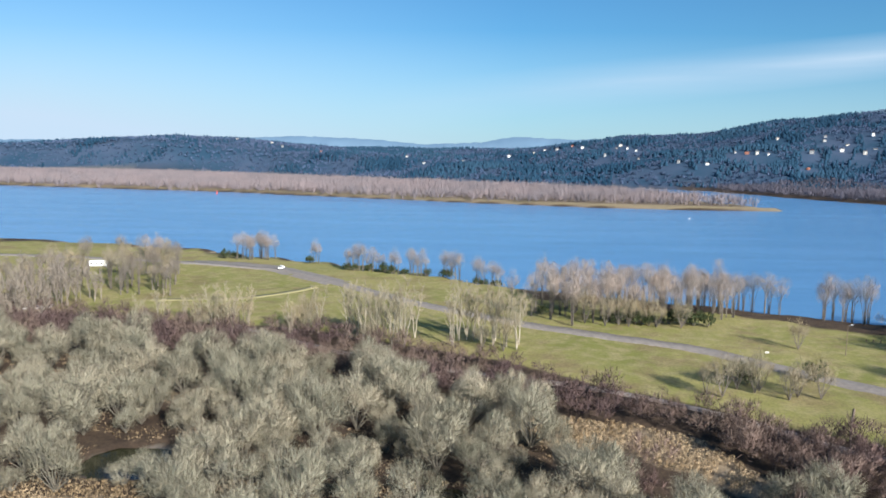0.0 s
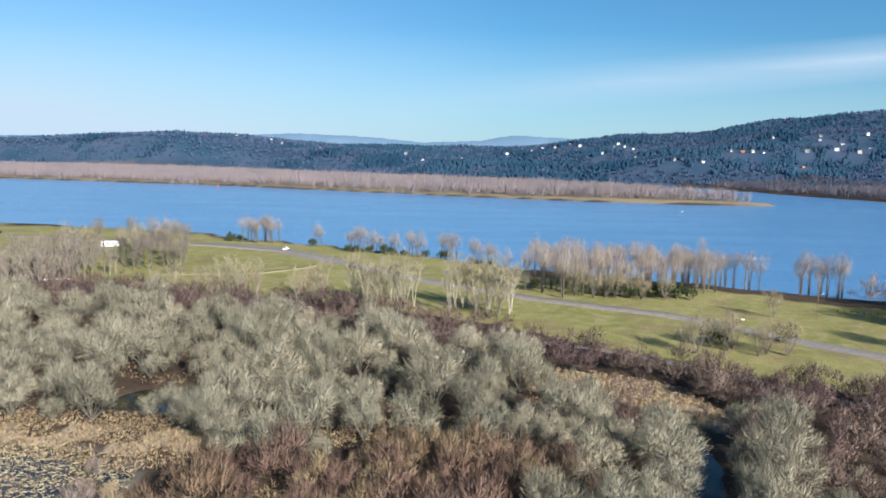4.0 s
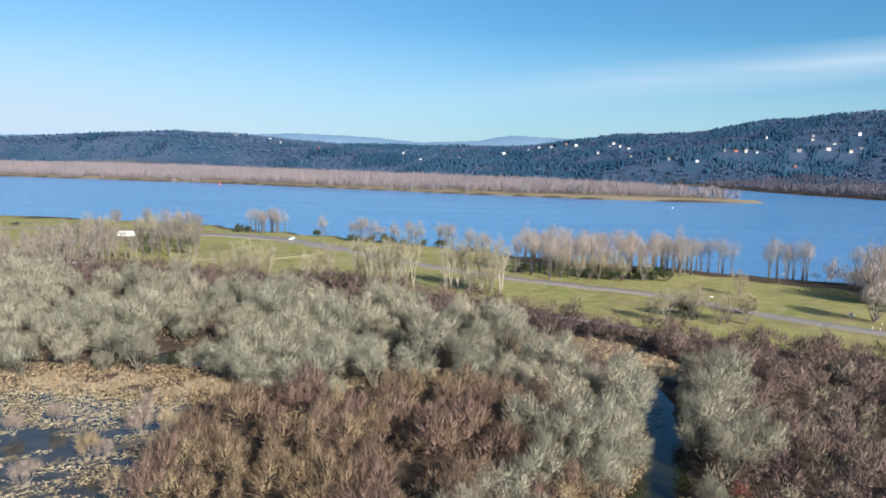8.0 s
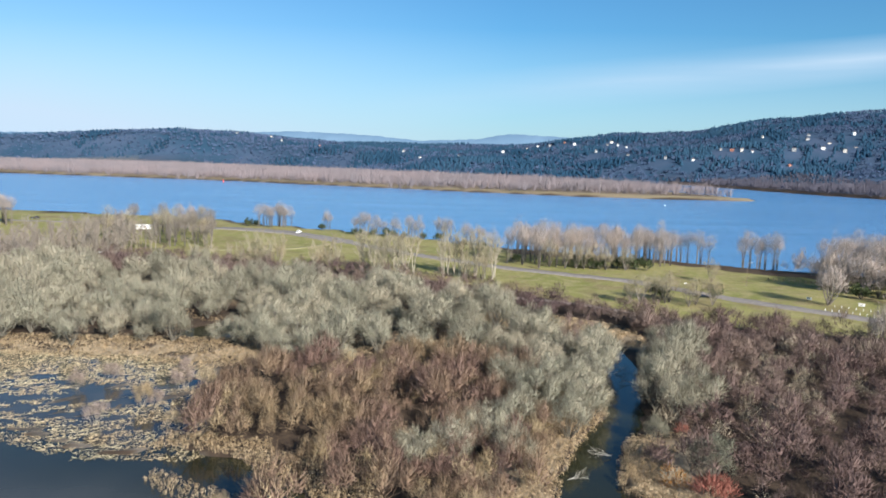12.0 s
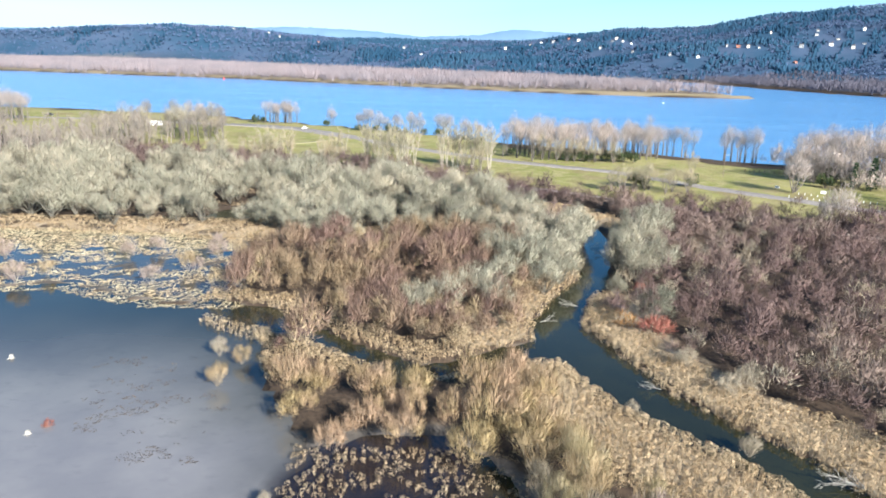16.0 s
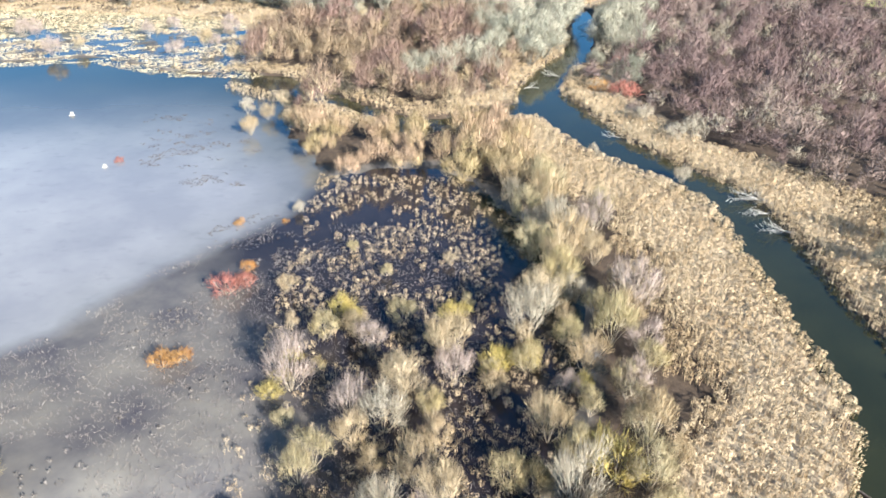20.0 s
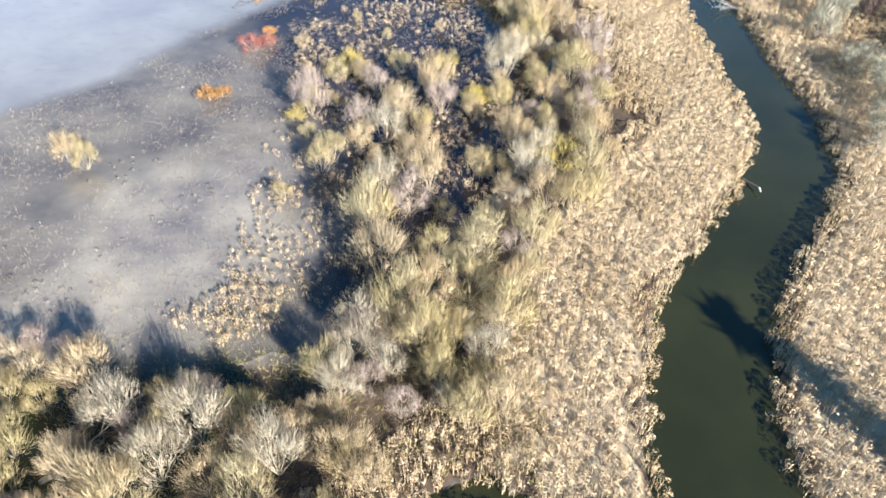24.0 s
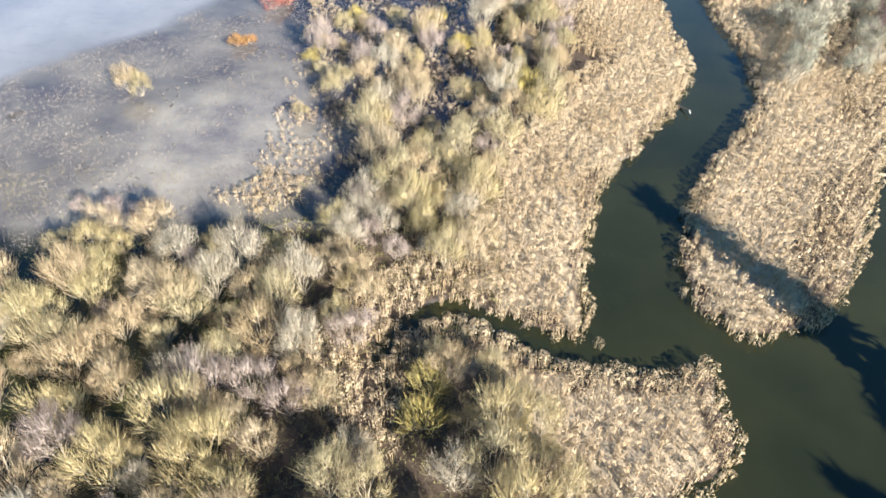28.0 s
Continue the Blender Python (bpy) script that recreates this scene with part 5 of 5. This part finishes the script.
for i, (x, y, s) in enumerate(((-172, 318, 0.7), (-163, 290, 0.55), (158, 181, 0.9), (163, 178, 1.1), (-140, 376, 0.4), (-119, 389, 0.5))):
    simple_tree("fir_tree", fir_sets[i % 2], x, y, s, "dark green fir tree among bare trees", "tree", "evergreen trees")
for i, (x, y, s) in enumerate(((75, 178, 1.35), (77.5, 176.5, 1.1), (95.5, 178.5, 1.25), (-161, 384, 1.4), (-156, 385, 1.2), (-148, 384, 1.0), (-166, 382, 1.1), (-118, 388, 1.1), (-113, 389, 0.9),
                               (-70, 376, 1.0), (-48, 354, 0.9), (-44, 352, 0.8), (-36, 350, 1.0), (-28, 345, 1.2), (-24, 343, 1.0), (-18, 341, 0.8), (-7, 338, 0.9), (0, 336, 0.9), (3, 335, 1.0), (16, 325, 1.0), (19, 323, 0.9), (24, 320, 1.1),
                               (60, 242, 1.1), (66, 241, 1.3), (82, 240, 1.5), (86, 241, 1.4), (78, 242, 1.2), (70, 239, 1.0), (36, 255, 0.9), (90, 239, 1.1), (148, 182, 1.3), (158, 196, 1.5), (164, 190, 1.5), (-120, 235, 1.0))):
    simple_tree("evergreen_bush", ever_sets[i % 3], x, y, s, "dark evergreen bush on the winter lawn", "bush", "evergreen bushes")
# two tall firs on the south bank, whose shadows fall over the reeds and the bay
dense_fir = fir_meshes(510, 12, 2.6, 20, 24, M_COTTON_WOOD, M_FIR)
for x, y, s, tall in ((60.8, -131.5, 1.7, 1.42), (74, -158, 2.0, 1.1), (81, -154, 2.0, 1.15), (79, -166, 2.1, 1.2), (69, -168, 2.0, 1.15), (63, -173, 2.0, 1.1)):
    simple_tree("fir_tree", dense_fir, x, y, s, "tall dark fir beside the bay", "tree", "tall firs", tall)

# ---- far shore ----
X, Y = scatter(-2600, 400, 870, 2900, 12.5, 91, lambda x, y: (poly_distance(x, y, ISLAND) > 4 + 6 * wob(x, y, 30, 2)) & (poly_distance(x, y, ISLAND) < 330) & (np.hypot(x, y) < 2700) & (np.abs(x) < 0.72 * y + 60) & (poly_distance(x, y, MAINLAND) < 0) & ((wob(x, y, 45, 3) > -0.75) | (poly_distance(x, y, ISLAND) > 60)) & (poly_distance(x, y, [(180, 880), (120, 960), (260, 930), (400, 890), (400, 860)]) < 0))
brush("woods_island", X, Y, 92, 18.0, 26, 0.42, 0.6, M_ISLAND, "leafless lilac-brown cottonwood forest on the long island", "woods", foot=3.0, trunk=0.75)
X, Y = scatter(560, 1700, 640, 1480, 12.0, 93, lambda x, y: (poly_distance(x, y, MAINLAND) > 8 + 8 * wob(x, y, 30, 2)) & (poly_distance(x, y, MAINLAND) < 260))
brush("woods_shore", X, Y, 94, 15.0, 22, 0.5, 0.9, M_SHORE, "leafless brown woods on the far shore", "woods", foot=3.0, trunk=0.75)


def cones(name, X, Y, seed, height, radius, material, label):
    """Far conifers: two stacked uneven cones each."""
    r = np.random.default_rng(seed)
    n, s = len(X), 5
    Z = height_at(X, Y) - 1
    H, R = height * r.uniform(0.55, 1.25, n), radius * r.uniform(0.7, 1.3, n)
    ang = np.arange(s) * 2 * np.pi / s + r.uniform(0, 6, n)[:, None]
    v = []
    for z0, z1, f in ((0.0, 0.7, 1.0), (0.38, 1.0, 0.66)):
        ring = np.stack((X[:, None] + np.cos(ang) * (R * f)[:, None], Y[:, None] + np.sin(ang) * (R * f)[:, None], np.repeat((Z + H * z0)[:, None], s, 1)), axis=-1)
        top = np.stack((X, Y, Z + H * z1), axis=-1)[:, None]
        v.append(np.concatenate((ring, top), axis=1))
    v = np.stack(v, axis=1).reshape(-1, 3)
    b = (np.arange(n * 2) * (s + 1))[:, None]
    f = np.concatenate([np.concatenate((b + i, b + (i + 1) % s, b + s), axis=1) for i in range(s)])
    return tagged(new(name, mesh_of(name, v, f, material)), label, "woods", kind="stuff")


HOUSES = [(572, 2273), (564, 2330), (545, 2300), (451, 2378), (430, 2446), (376, 2427), (345, 2500), (305, 2461), (534, 1994), (585, 2219), (781, 1815), (742, 1857), (800, 1796), (762, 1830), (559, 1732), (984, 1800), (1010, 1744), (1055, 2020),
          (1079, 1820), (946, 2073), (1030, 1975), (208, 2343), (831, 1655), (-783, 2751), (-60, 2151), (-905, 2989), (-566, 2542), (1146, 1951), (1060, 1914), (471, 2129), (614, 1696), (-420, 2480), (-120, 2330), (60, 2300), (-640, 2700), (900, 1780)]


def open_ground(x, y):
    """Away from the farms and their lawns."""
    best = np.full(np.shape(x), True)
    for a, b in HOUSES:
        best &= stream_distance(x, y, [(a, b, 24.0), (a * 0.95, b * 0.95, 16.0)]) < 0
    return best


hillside = lambda x, y: (poly_distance(x, y, MAINLAND) > 40) & (np.hypot(x, y) < np.where(x < 0.05 * y, 3150, 3400)) & (np.hypot(x, y) > 1500) & (np.abs(x) < 0.72 * y + 100) & open_ground(x, y)
X, Y = scatter(-2400, 2100, 1250, 3600, 13.5, 95, lambda x, y: hillside(x, y) & (wob(x, y, 110, 14) + 0.6 * wob(x, y, 37, 15) > 0.0 + 0.6 * ease(-0.02, -0.25, x / y) * ease(2950, 2800, np.hypot(x, y))))
cones("woods_hill_firs", X, Y, 96, 13, 5.6, M_HAZE_FIR, "dark fir forest on the far hills, tinted with blue haze")
X, Y = scatter(-2400, 2100, 1250, 3400, 20, 97, lambda x, y: hillside(x, y) & (wob(x, y, 110, 14) + 0.6 * wob(x, y, 37, 15) < 0.15 + 0.8 * ease(-0.02, -0.25, x / y)))
brush("woods_hill_bare", X, Y, 98, 10, 12, 0.6, 2.6, M_HAZE_BARE, "leafless woods among the hill farms, tinted with blue haze", "woods", foot=3, trunk=0.5)

# far ridges against the sky; blue emission and base colour imitate haze
k = Nodes("far_ridge_haze_glow", 1.0, spec=0.0)
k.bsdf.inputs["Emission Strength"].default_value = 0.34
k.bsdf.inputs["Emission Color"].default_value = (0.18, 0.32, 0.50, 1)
M_RIDGE_GLOW = k.done(k.mix(k.noise(0.003, 5), (0.05, 0.09, 0.13), (0.09, 0.13, 0.17)))


def ridge_sheet(name, az0, az1, bearings, tops, rings, jag, material, label):
    """One range of hills as a sheet that climbs ring by ring to its crest."""
    n = 320
    az = np.linspace(az0, az1, n)
    top = np.interp(az, bearings, tops) + jag * wob(az * 300, az * 0, 2.0, 4) + jag * 0.5 * wob(az * 300, az * 0, 0.5, 6)
    back = []
    for d, f in rings:
        c = (d + 40 * wob(az * 300, az * 0 + d, 6, 2)) / np.sqrt(1 + az ** 2)
        back.append(np.stack((az * c, c, top * f - (20 if f == 0 else 0) + (6 * wob(az * 300, az * 0 + d, 4, 3) if 0 < f < 1 else 0)), axis=1))
    i = (np.arange(len(rings) - 1)[:, None] * n + np.arange(n - 1)).ravel()
    me = mesh_of(name, np.concatenate(back), np.stack((i, i + 1, i + n + 1, i + n), axis=1), material)
    return tagged(new(name, shade_smooth(me)), label, "hills", kind="structure")


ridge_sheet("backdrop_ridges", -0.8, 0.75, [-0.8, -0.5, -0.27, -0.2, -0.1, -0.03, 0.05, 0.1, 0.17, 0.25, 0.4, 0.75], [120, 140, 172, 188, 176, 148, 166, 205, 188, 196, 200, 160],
            ((4350, 0.0), (4550, 0.75), (4700, 1.0), (4850, 0.9)), 3.0, M_RIDGE_GLOW, "far ridges on the horizon, with haze painted as blue glow")


# ---- far houses on the hillside ----
def house(x, y, turn, length, depth, storeys, wall, roof, label):
    """A gabled house with its windows, door and roof."""
    ob = new("house")
    ob.matrix_basis = pose(x, y, level(x, y) - 0.3, 0, 0, turn)
    h = 2.9 * storeys + 0.6
    bm = box(-length / 2, length / 2, -depth / 2, depth / 2, -1.5, h)
    a, b = bm.verts.new((-length / 2, 0, h + depth * 0.3)), bm.verts.new((length / 2, 0, h + depth * 0.3))
    for v, s in ((a, -1), (b, 1)):
        lo, hi = bm.verts.new((s * length / 2, -depth / 2, h)), bm.verts.new((s * length / 2, depth / 2, h))
        bm.faces.new((lo, hi, v))
    part("wall", bm, wall, ob)
    bm = bmesh.new()
    for s in (-1, 1):
        eave, top = Vector((0, s * (depth / 2 + 0.6), h - 0.25)), Vector((0, 0, h + depth * 0.3 + 0.12))
        quads = []
        for dz in (0, 0.28):
            quads.append([bm.verts.new((sx * (length / 2 + 0.5), p.y, p.z + dz)) for sx, p in ((-1, eave), (1, eave), (1, top), (-1, top))])
        bm.faces.new(quads[0]), bm.faces.new(quads[1])
        for i in range(4):
            bm.faces.new((quads[0][i], quads[0][(i + 1) % 4], quads[1][(i + 1) % 4], quads[1][i]))
    part("roof", bm, roof, ob)
    part("chimney", box(length * 0.2, length * 0.2 + 0.9, 0.6, 1.5, h, h + depth * 0.3 + 1.2), M_REDROOF, ob)
    n = max(2, int(length / 4))
    for st in range(storeys):
        for i in range(n):
            cx = -length / 2 + length * (i + 0.5) / n
            z0 = 1.0 + 2.9 * st
            win = part("window", box(cx - 0.85, cx + 0.85, -depth / 2 - 0.08, -depth / 2 + 0.1, z0 - 0.1, z0 + 1.5), M_WHITE, ob)
            part("pane", box(cx - 0.72, cx + 0.72, -depth / 2 - 0.11, -depth / 2 - 0.02, z0, z0 + 1.38), M_GLASS, win)
    part("door", box(length / 2 - 1.6, length / 2 - 0.6, -depth / 2 - 0.06, -depth / 2 + 0.1, 0.3, 2.4), M_POST, ob)
    return tagged(ob, label, "house", "hillside houses")


hr = np.random.default_rng(600)
for i, (x, y) in enumerate(HOUSES):
    red = i % 9 == 4
    wall = (M_WHITE, M_CREAM, M_SIDING)[i % 3]
    house(x, y, hr.uniform(-25, 30), hr.uniform(6, 10), hr.uniform(4.5, 6), 1 + int(hr.integers(0, 2)), M_REDROOF if red else wall, M_REDROOF if red else (M_ROOF, M_ROOF, M_ROOF)[i % 3],
          "red-brown hillside house with a gable roof" if red else "pale gabled house on the wooded hillside")


# ---- vehicles and park furniture ----
def wheels(ob, spots, r=0.36):
    for x, y in spots:
        side = 1 if y > 0 else -1
        w = part("wheel", rod((x, y - 0.12, r), (x, y + 0.12, r), r, sides=16), M_RUBBER, ob)
        part("rim", rod((x, y + side * 0.11, r), (x, y + side * 0.14, r), r * 0.6, sides=12), M_STEEL, w)


def motorhome(x, y, turn):
    ob = new("motorhome")
    ob.matrix_basis = pose(x, y, level(x, y), 0, 0, turn)
    part("body", box(-4.2, 2.9, -1.25, 1.25, 0.5, 3.2, 0.12), M_WHITE, ob)
    part("cab_over", box(2.7, 4.1, -1.2, 1.2, 1.95, 3.15, 0.15), M_WHITE, ob)
    part("cab", box(2.8, 4.7, -1.05, 1.05, 0.5, 1.9, 0.15), M_WHITE, ob)
    part("windscreen", box(4.05, 4.5, -0.95, 0.95, 1.5, 2.0, 0.05), M_GLASS, ob)
    for a in (-3.4, -1.2, 0.9):
        for s in (-1, 1):
            part("window", box(a, a + 1.1, s * 1.26 - 0.03, s * 1.26 + 0.03, 1.6, 2.3), M_GLASS, ob)
    part("door", box(1.9, 2.6, -1.29, -1.23, 0.6, 2.5), M_CREAM, ob)
    part("roof_vent", box(-2.0, -1.2, -0.4, 0.4, 3.15, 3.4, 0.05), M_STEEL, ob)
    wheels(ob, ((-2.4, -1.1), (-2.4, 1.1), (3.6, -1.0), (3.6, 1.0)))
    return tagged(ob, "white motorhome parked on the lawn beside bare trees", "motorhome")


def pickup(x, y, turn, paint, label):
    ob = new("pickup_truck")
    ob.matrix_basis = pose(x, y, level(x, y) + 0.16, 0, 0, turn)
    part("body", box(-2.7, 2.7, -0.98, 0.98, 0.45, 1.1, 0.1), paint, ob)
    part("cab", box(-0.3, 1.5, -0.9, 0.9, 1.05, 1.85, 0.18), paint, ob)
    part("windscreen", box(1.3, 1.55, -0.78, 0.78, 1.15, 1.7, 0.04), M_GLASS, ob)
    part("rear_window", box(-0.36, -0.2, -0.7, 0.7, 1.2, 1.7, 0.03), M_GLASS, ob)
    part("bed", box(-2.62, -0.45, -0.82, 0.82, 1.0, 1.14), M_RUBBER, ob)
    for s in (-0.75, 0.75):
        part("headlight", box(2.66, 2.74, s - 0.2, s + 0.2, 0.75, 0.95), M_STEEL, ob)
    wheels(ob, ((-1.7, -0.9), (-1.7, 0.9), (1.75, -0.9), (1.75, 0.9)))
    return tagged(ob, label, "truck")


motorhome(-170, 352, 12)
pickup(-80, 353.5, 262, M_WHITE, "white pickup truck on the park road")
pickup(-262, 407, 20, M_RUBBER, "dark pickup truck on the river lawn")


def shelter(x, y, turn):
    ob = new("picnic_shelter")
    ob.matrix_basis = pose(x, y, level(x, y), 0, 0, turn)
    part("roof", box(-4.4, 4.4, -2.8, 2.8, 2.6, 2.85, 0.05), M_WHITE, ob)
    for a in (-3.8, 3.8):
        for b in (-2.3, 2.3):
            part("post", box(a - 0.1, a + 0.1, b - 0.1, b + 0.1, 0, 2.62), M_POST, ob)
    return tagged(ob, "small white-roofed shelter between bare trees", "shelter")


shelter(-144, 252, 20)


def sign_board(x, y, turn, size=1.0):
    ob = new("park_sign")
    ob.matrix_basis = pose(x, y, level(x, y), 0, 0, turn) @ Matrix.Scale(size, 4)
    for a in (-0.75, 0.75):
        part("post", box(a - 0.06, a + 0.06, -0.06, 0.06, -0.3, 1.9), M_POST, ob)
    panel = part("panel", box(-1.1, 1.1, -0.1, -0.05, 0.8, 2.0, 0.01), M_WHITE, ob)
    for i in range(3):
        part("text_bar", box(-0.8, 0.8 - 0.3 * i, -0.112, -0.104, 1.7 - 0.3 * i, 1.82 - 0.3 * i), M_POST, panel)
    return tagged(ob, "white park sign board on two posts", "sign")


sign_board(127, 176, -30, 0.7)
sign_board(95, 205, -15, 0.42)
sign_board(139, 166, -30, 0.8)

post = new("bollard")
part("stake", rod((0, 0, -0.3), (0, 0, 0.7), 0.1, 0.09, 10), M_WHITE, post)
part("cap", rod((0, 0, 0.7), (0, 0, 0.76), 0.1, 0.06, 10), M_STEEL, post)
tagged(post, "short white bollard at the car park edge", "bollard", "car park bollards")
spots = [(124.5 + 1.55 * i, 161.0 - 1.15 * i) for i in range(14)] + [(130.5 + 1.65 * i, 166.5 - 1.2 * i) for i in range(13)]
post.matrix_basis = pose(*spots[0], level(*spots[0]))
for x, y in spots[1:]:
    copy_thing(post, pose(x, y, level(x, y)))
stake = new("wooden_post")
part("stake", box(-0.12, 0.12, -0.12, 0.12, -0.3, 1.0, 0.02), M_POST, stake)
part("cap", box(-0.14, 0.14, -0.14, 0.14, 1.0, 1.06, 0.02), M_POST, stake)
tagged(stake, "dark weathered wooden post by the river bank", "post", "river bank posts")
spots = [(134 + 1.7 * i, 222 - 0.9 * i) for i in range(12)]
stake.matrix_basis = pose(*spots[0], level(*spots[0]))
for x, y in spots[1:]:
    copy_thing(stake, pose(x, y, level(x, y)))
pole = new("light_pole")
part("pole", rod((0, 0, -0.5), (0, 0, 9), 0.11, 0.07, 8), M_POST, pole)
part("arm", rod((0, 0, 8.8), (1.2, 0, 9.1), 0.04, 0.04, 6), M_STEEL, pole)
part("lamp_head", box(1.0, 1.7, -0.14, 0.14, 9.02, 9.2, 0.04), M_STEEL, pole)
tagged(pole, "slender lamp pole beside the park road", "lamp")
pole.matrix_basis = pose(118, 205, level(118, 205))
DITCH = [(94, 158), (89, 150), (84, 142), (82, 137)]
ribbon_sheet("road_ditch", DITCH, 0.5, 0.05, M_POST, "narrow dark drainage rut across the lawn", "ditch", 1.2)


# ---- dead wood in the water ----
def snag(x, y, turn, size, seed, tip=78):
    wood, tw = grow(seed, height=7.0, spread=1.6, stems=2, branches=12, twigs=260, twig_len=0.7, twig_w=0.035, girth=0.14, start=0.25, rise=0.35, fork=0.35)
    ob = new("fallen_tree")
    ob.matrix_basis = pose(x, y, 0.25, 0, tip, turn) @ Matrix.Scale(size * 0.72, 4)
    child("trunk", wood.mesh("trunk", M_DRIFT), ob)
    child("crown", strips("crown", tw, M_DRIFT), ob)
    return tagged(ob, "bleached fallen branch lying in the channel", "dead tree", "fallen branches")


for x, y, turn, s, seed in ((54, -10.5, 170, 1.15, 701), (55, -11.5, 160, 1.0, 702), (54.5, -20.5, 172, 1.1, 703), (53, -14.5, 185, 0.8, 704), (37, 15, 172, 0.7, 705), (31, 52.5, 190, 0.9, 706), (22, 43, 15, 0.8, 707), (43, 100, 20, 0.8, 708), (45, 93, 190, 0.7, 709)):
    snag(x, y, turn, s, seed)
k = new("dead_trunk")
part("log", rod((0, 0, -0.4), (0.9, -2.6, 0.35), 0.14, 0.08), M_POST, k)
part("broken_end", rod((0.9, -2.6, 0.35), (1.0, -3.1, 0.1), 0.15, 0.05), M_DRIFT, k)
k.matrix_basis = pose(40.5, -66.5, 0.3)
tagged(k, "dark waterlogged trunk poking out of the bank", "dead tree")


def stump(x, y, size, turn):
    ob = new("stump")
    ob.matrix_basis = pose(x, y, 0, 0, 0, turn) @ Matrix.Scale(size, 4)
    bm = rod((0, 0, -0.6), (0.1, 0, 0.9), 0.75, 0.5, 14)
    r = random.Random(3)
    for v in bm.verts:
        v.co += Vector((r.uniform(-0.12, 0.12), r.uniform(-0.12, 0.12), r.uniform(-0.1, 0.18)))
    part("trunk", bm, M_DRIFT, ob)
    for i in range(5):
        a = i * 1.3
        part("root", rod((0.3 * math.cos(a), 0.3 * math.sin(a), 0.25), (1.3 * math.cos(a), 1.3 * math.sin(a), -0.15), 0.2, 0.06, 6), M_DRIFT, ob)
    return tagged(ob, "weathered pale stump standing in the lake", "stump", "lake stumps")


stump(-67.3, 22.5, 0.6, 0)
stump(-51.5, -1.2, 0.5, 70)

# fallen dark trunk with upturned limbs among the flooded shrubs
wood, tw = grow(720, height=8.0, spread=3.0, stems=3, branches=8, twigs=120, twig_len=0.9, twig_w=0.05, girth=0.22, start=0.2, rise=0.3, fork=0.35)
ob = new("fallen_tree")
ob.matrix_basis = pose(-24.5, -106.5, 0.5, 0, 80, 30)
child("trunk", wood.mesh("trunk", M_COTTON_WOOD), ob)
child("crown", strips("crown", tw, M_COTTON_WOOD), ob)
tagged(ob, "dark uprooted tree lying among flooded shrubs", "dead tree")

buoy = new("river_buoy")
part("float", rod((0, 0, -0.5), (0, 0, 0.8), 1.3, 1.3, 16), M_BUOY, buoy)
part("tower", rod((0, 0, 0.8), (0, 0, 5.0), 0.9, 0.35, 10), M_BUOY, buoy)
part("lantern", rod((0, 0, 5.0), (0, 0, 5.7), 0.22, 0.2, 10), M_STEEL, buoy)
buoy.matrix_basis = pose(-352, 1120, 0)
tagged(buoy, "red navigation buoy near the island shore", "buoy")
float2 = new("mooring_float")
part("ball", rod((0, 0, -0.4), (0, 0, 0.9), 0.8, 0.45, 14), M_WHITE, float2)
part("ring", rod((0, 0, 0.9), (0, 0, 1.15), 0.12, 0.12, 8), M_STEEL, float2)
float2.matrix_basis = pose(255, 745, 0)
tagged(float2, "small white float on the river", "buoy")
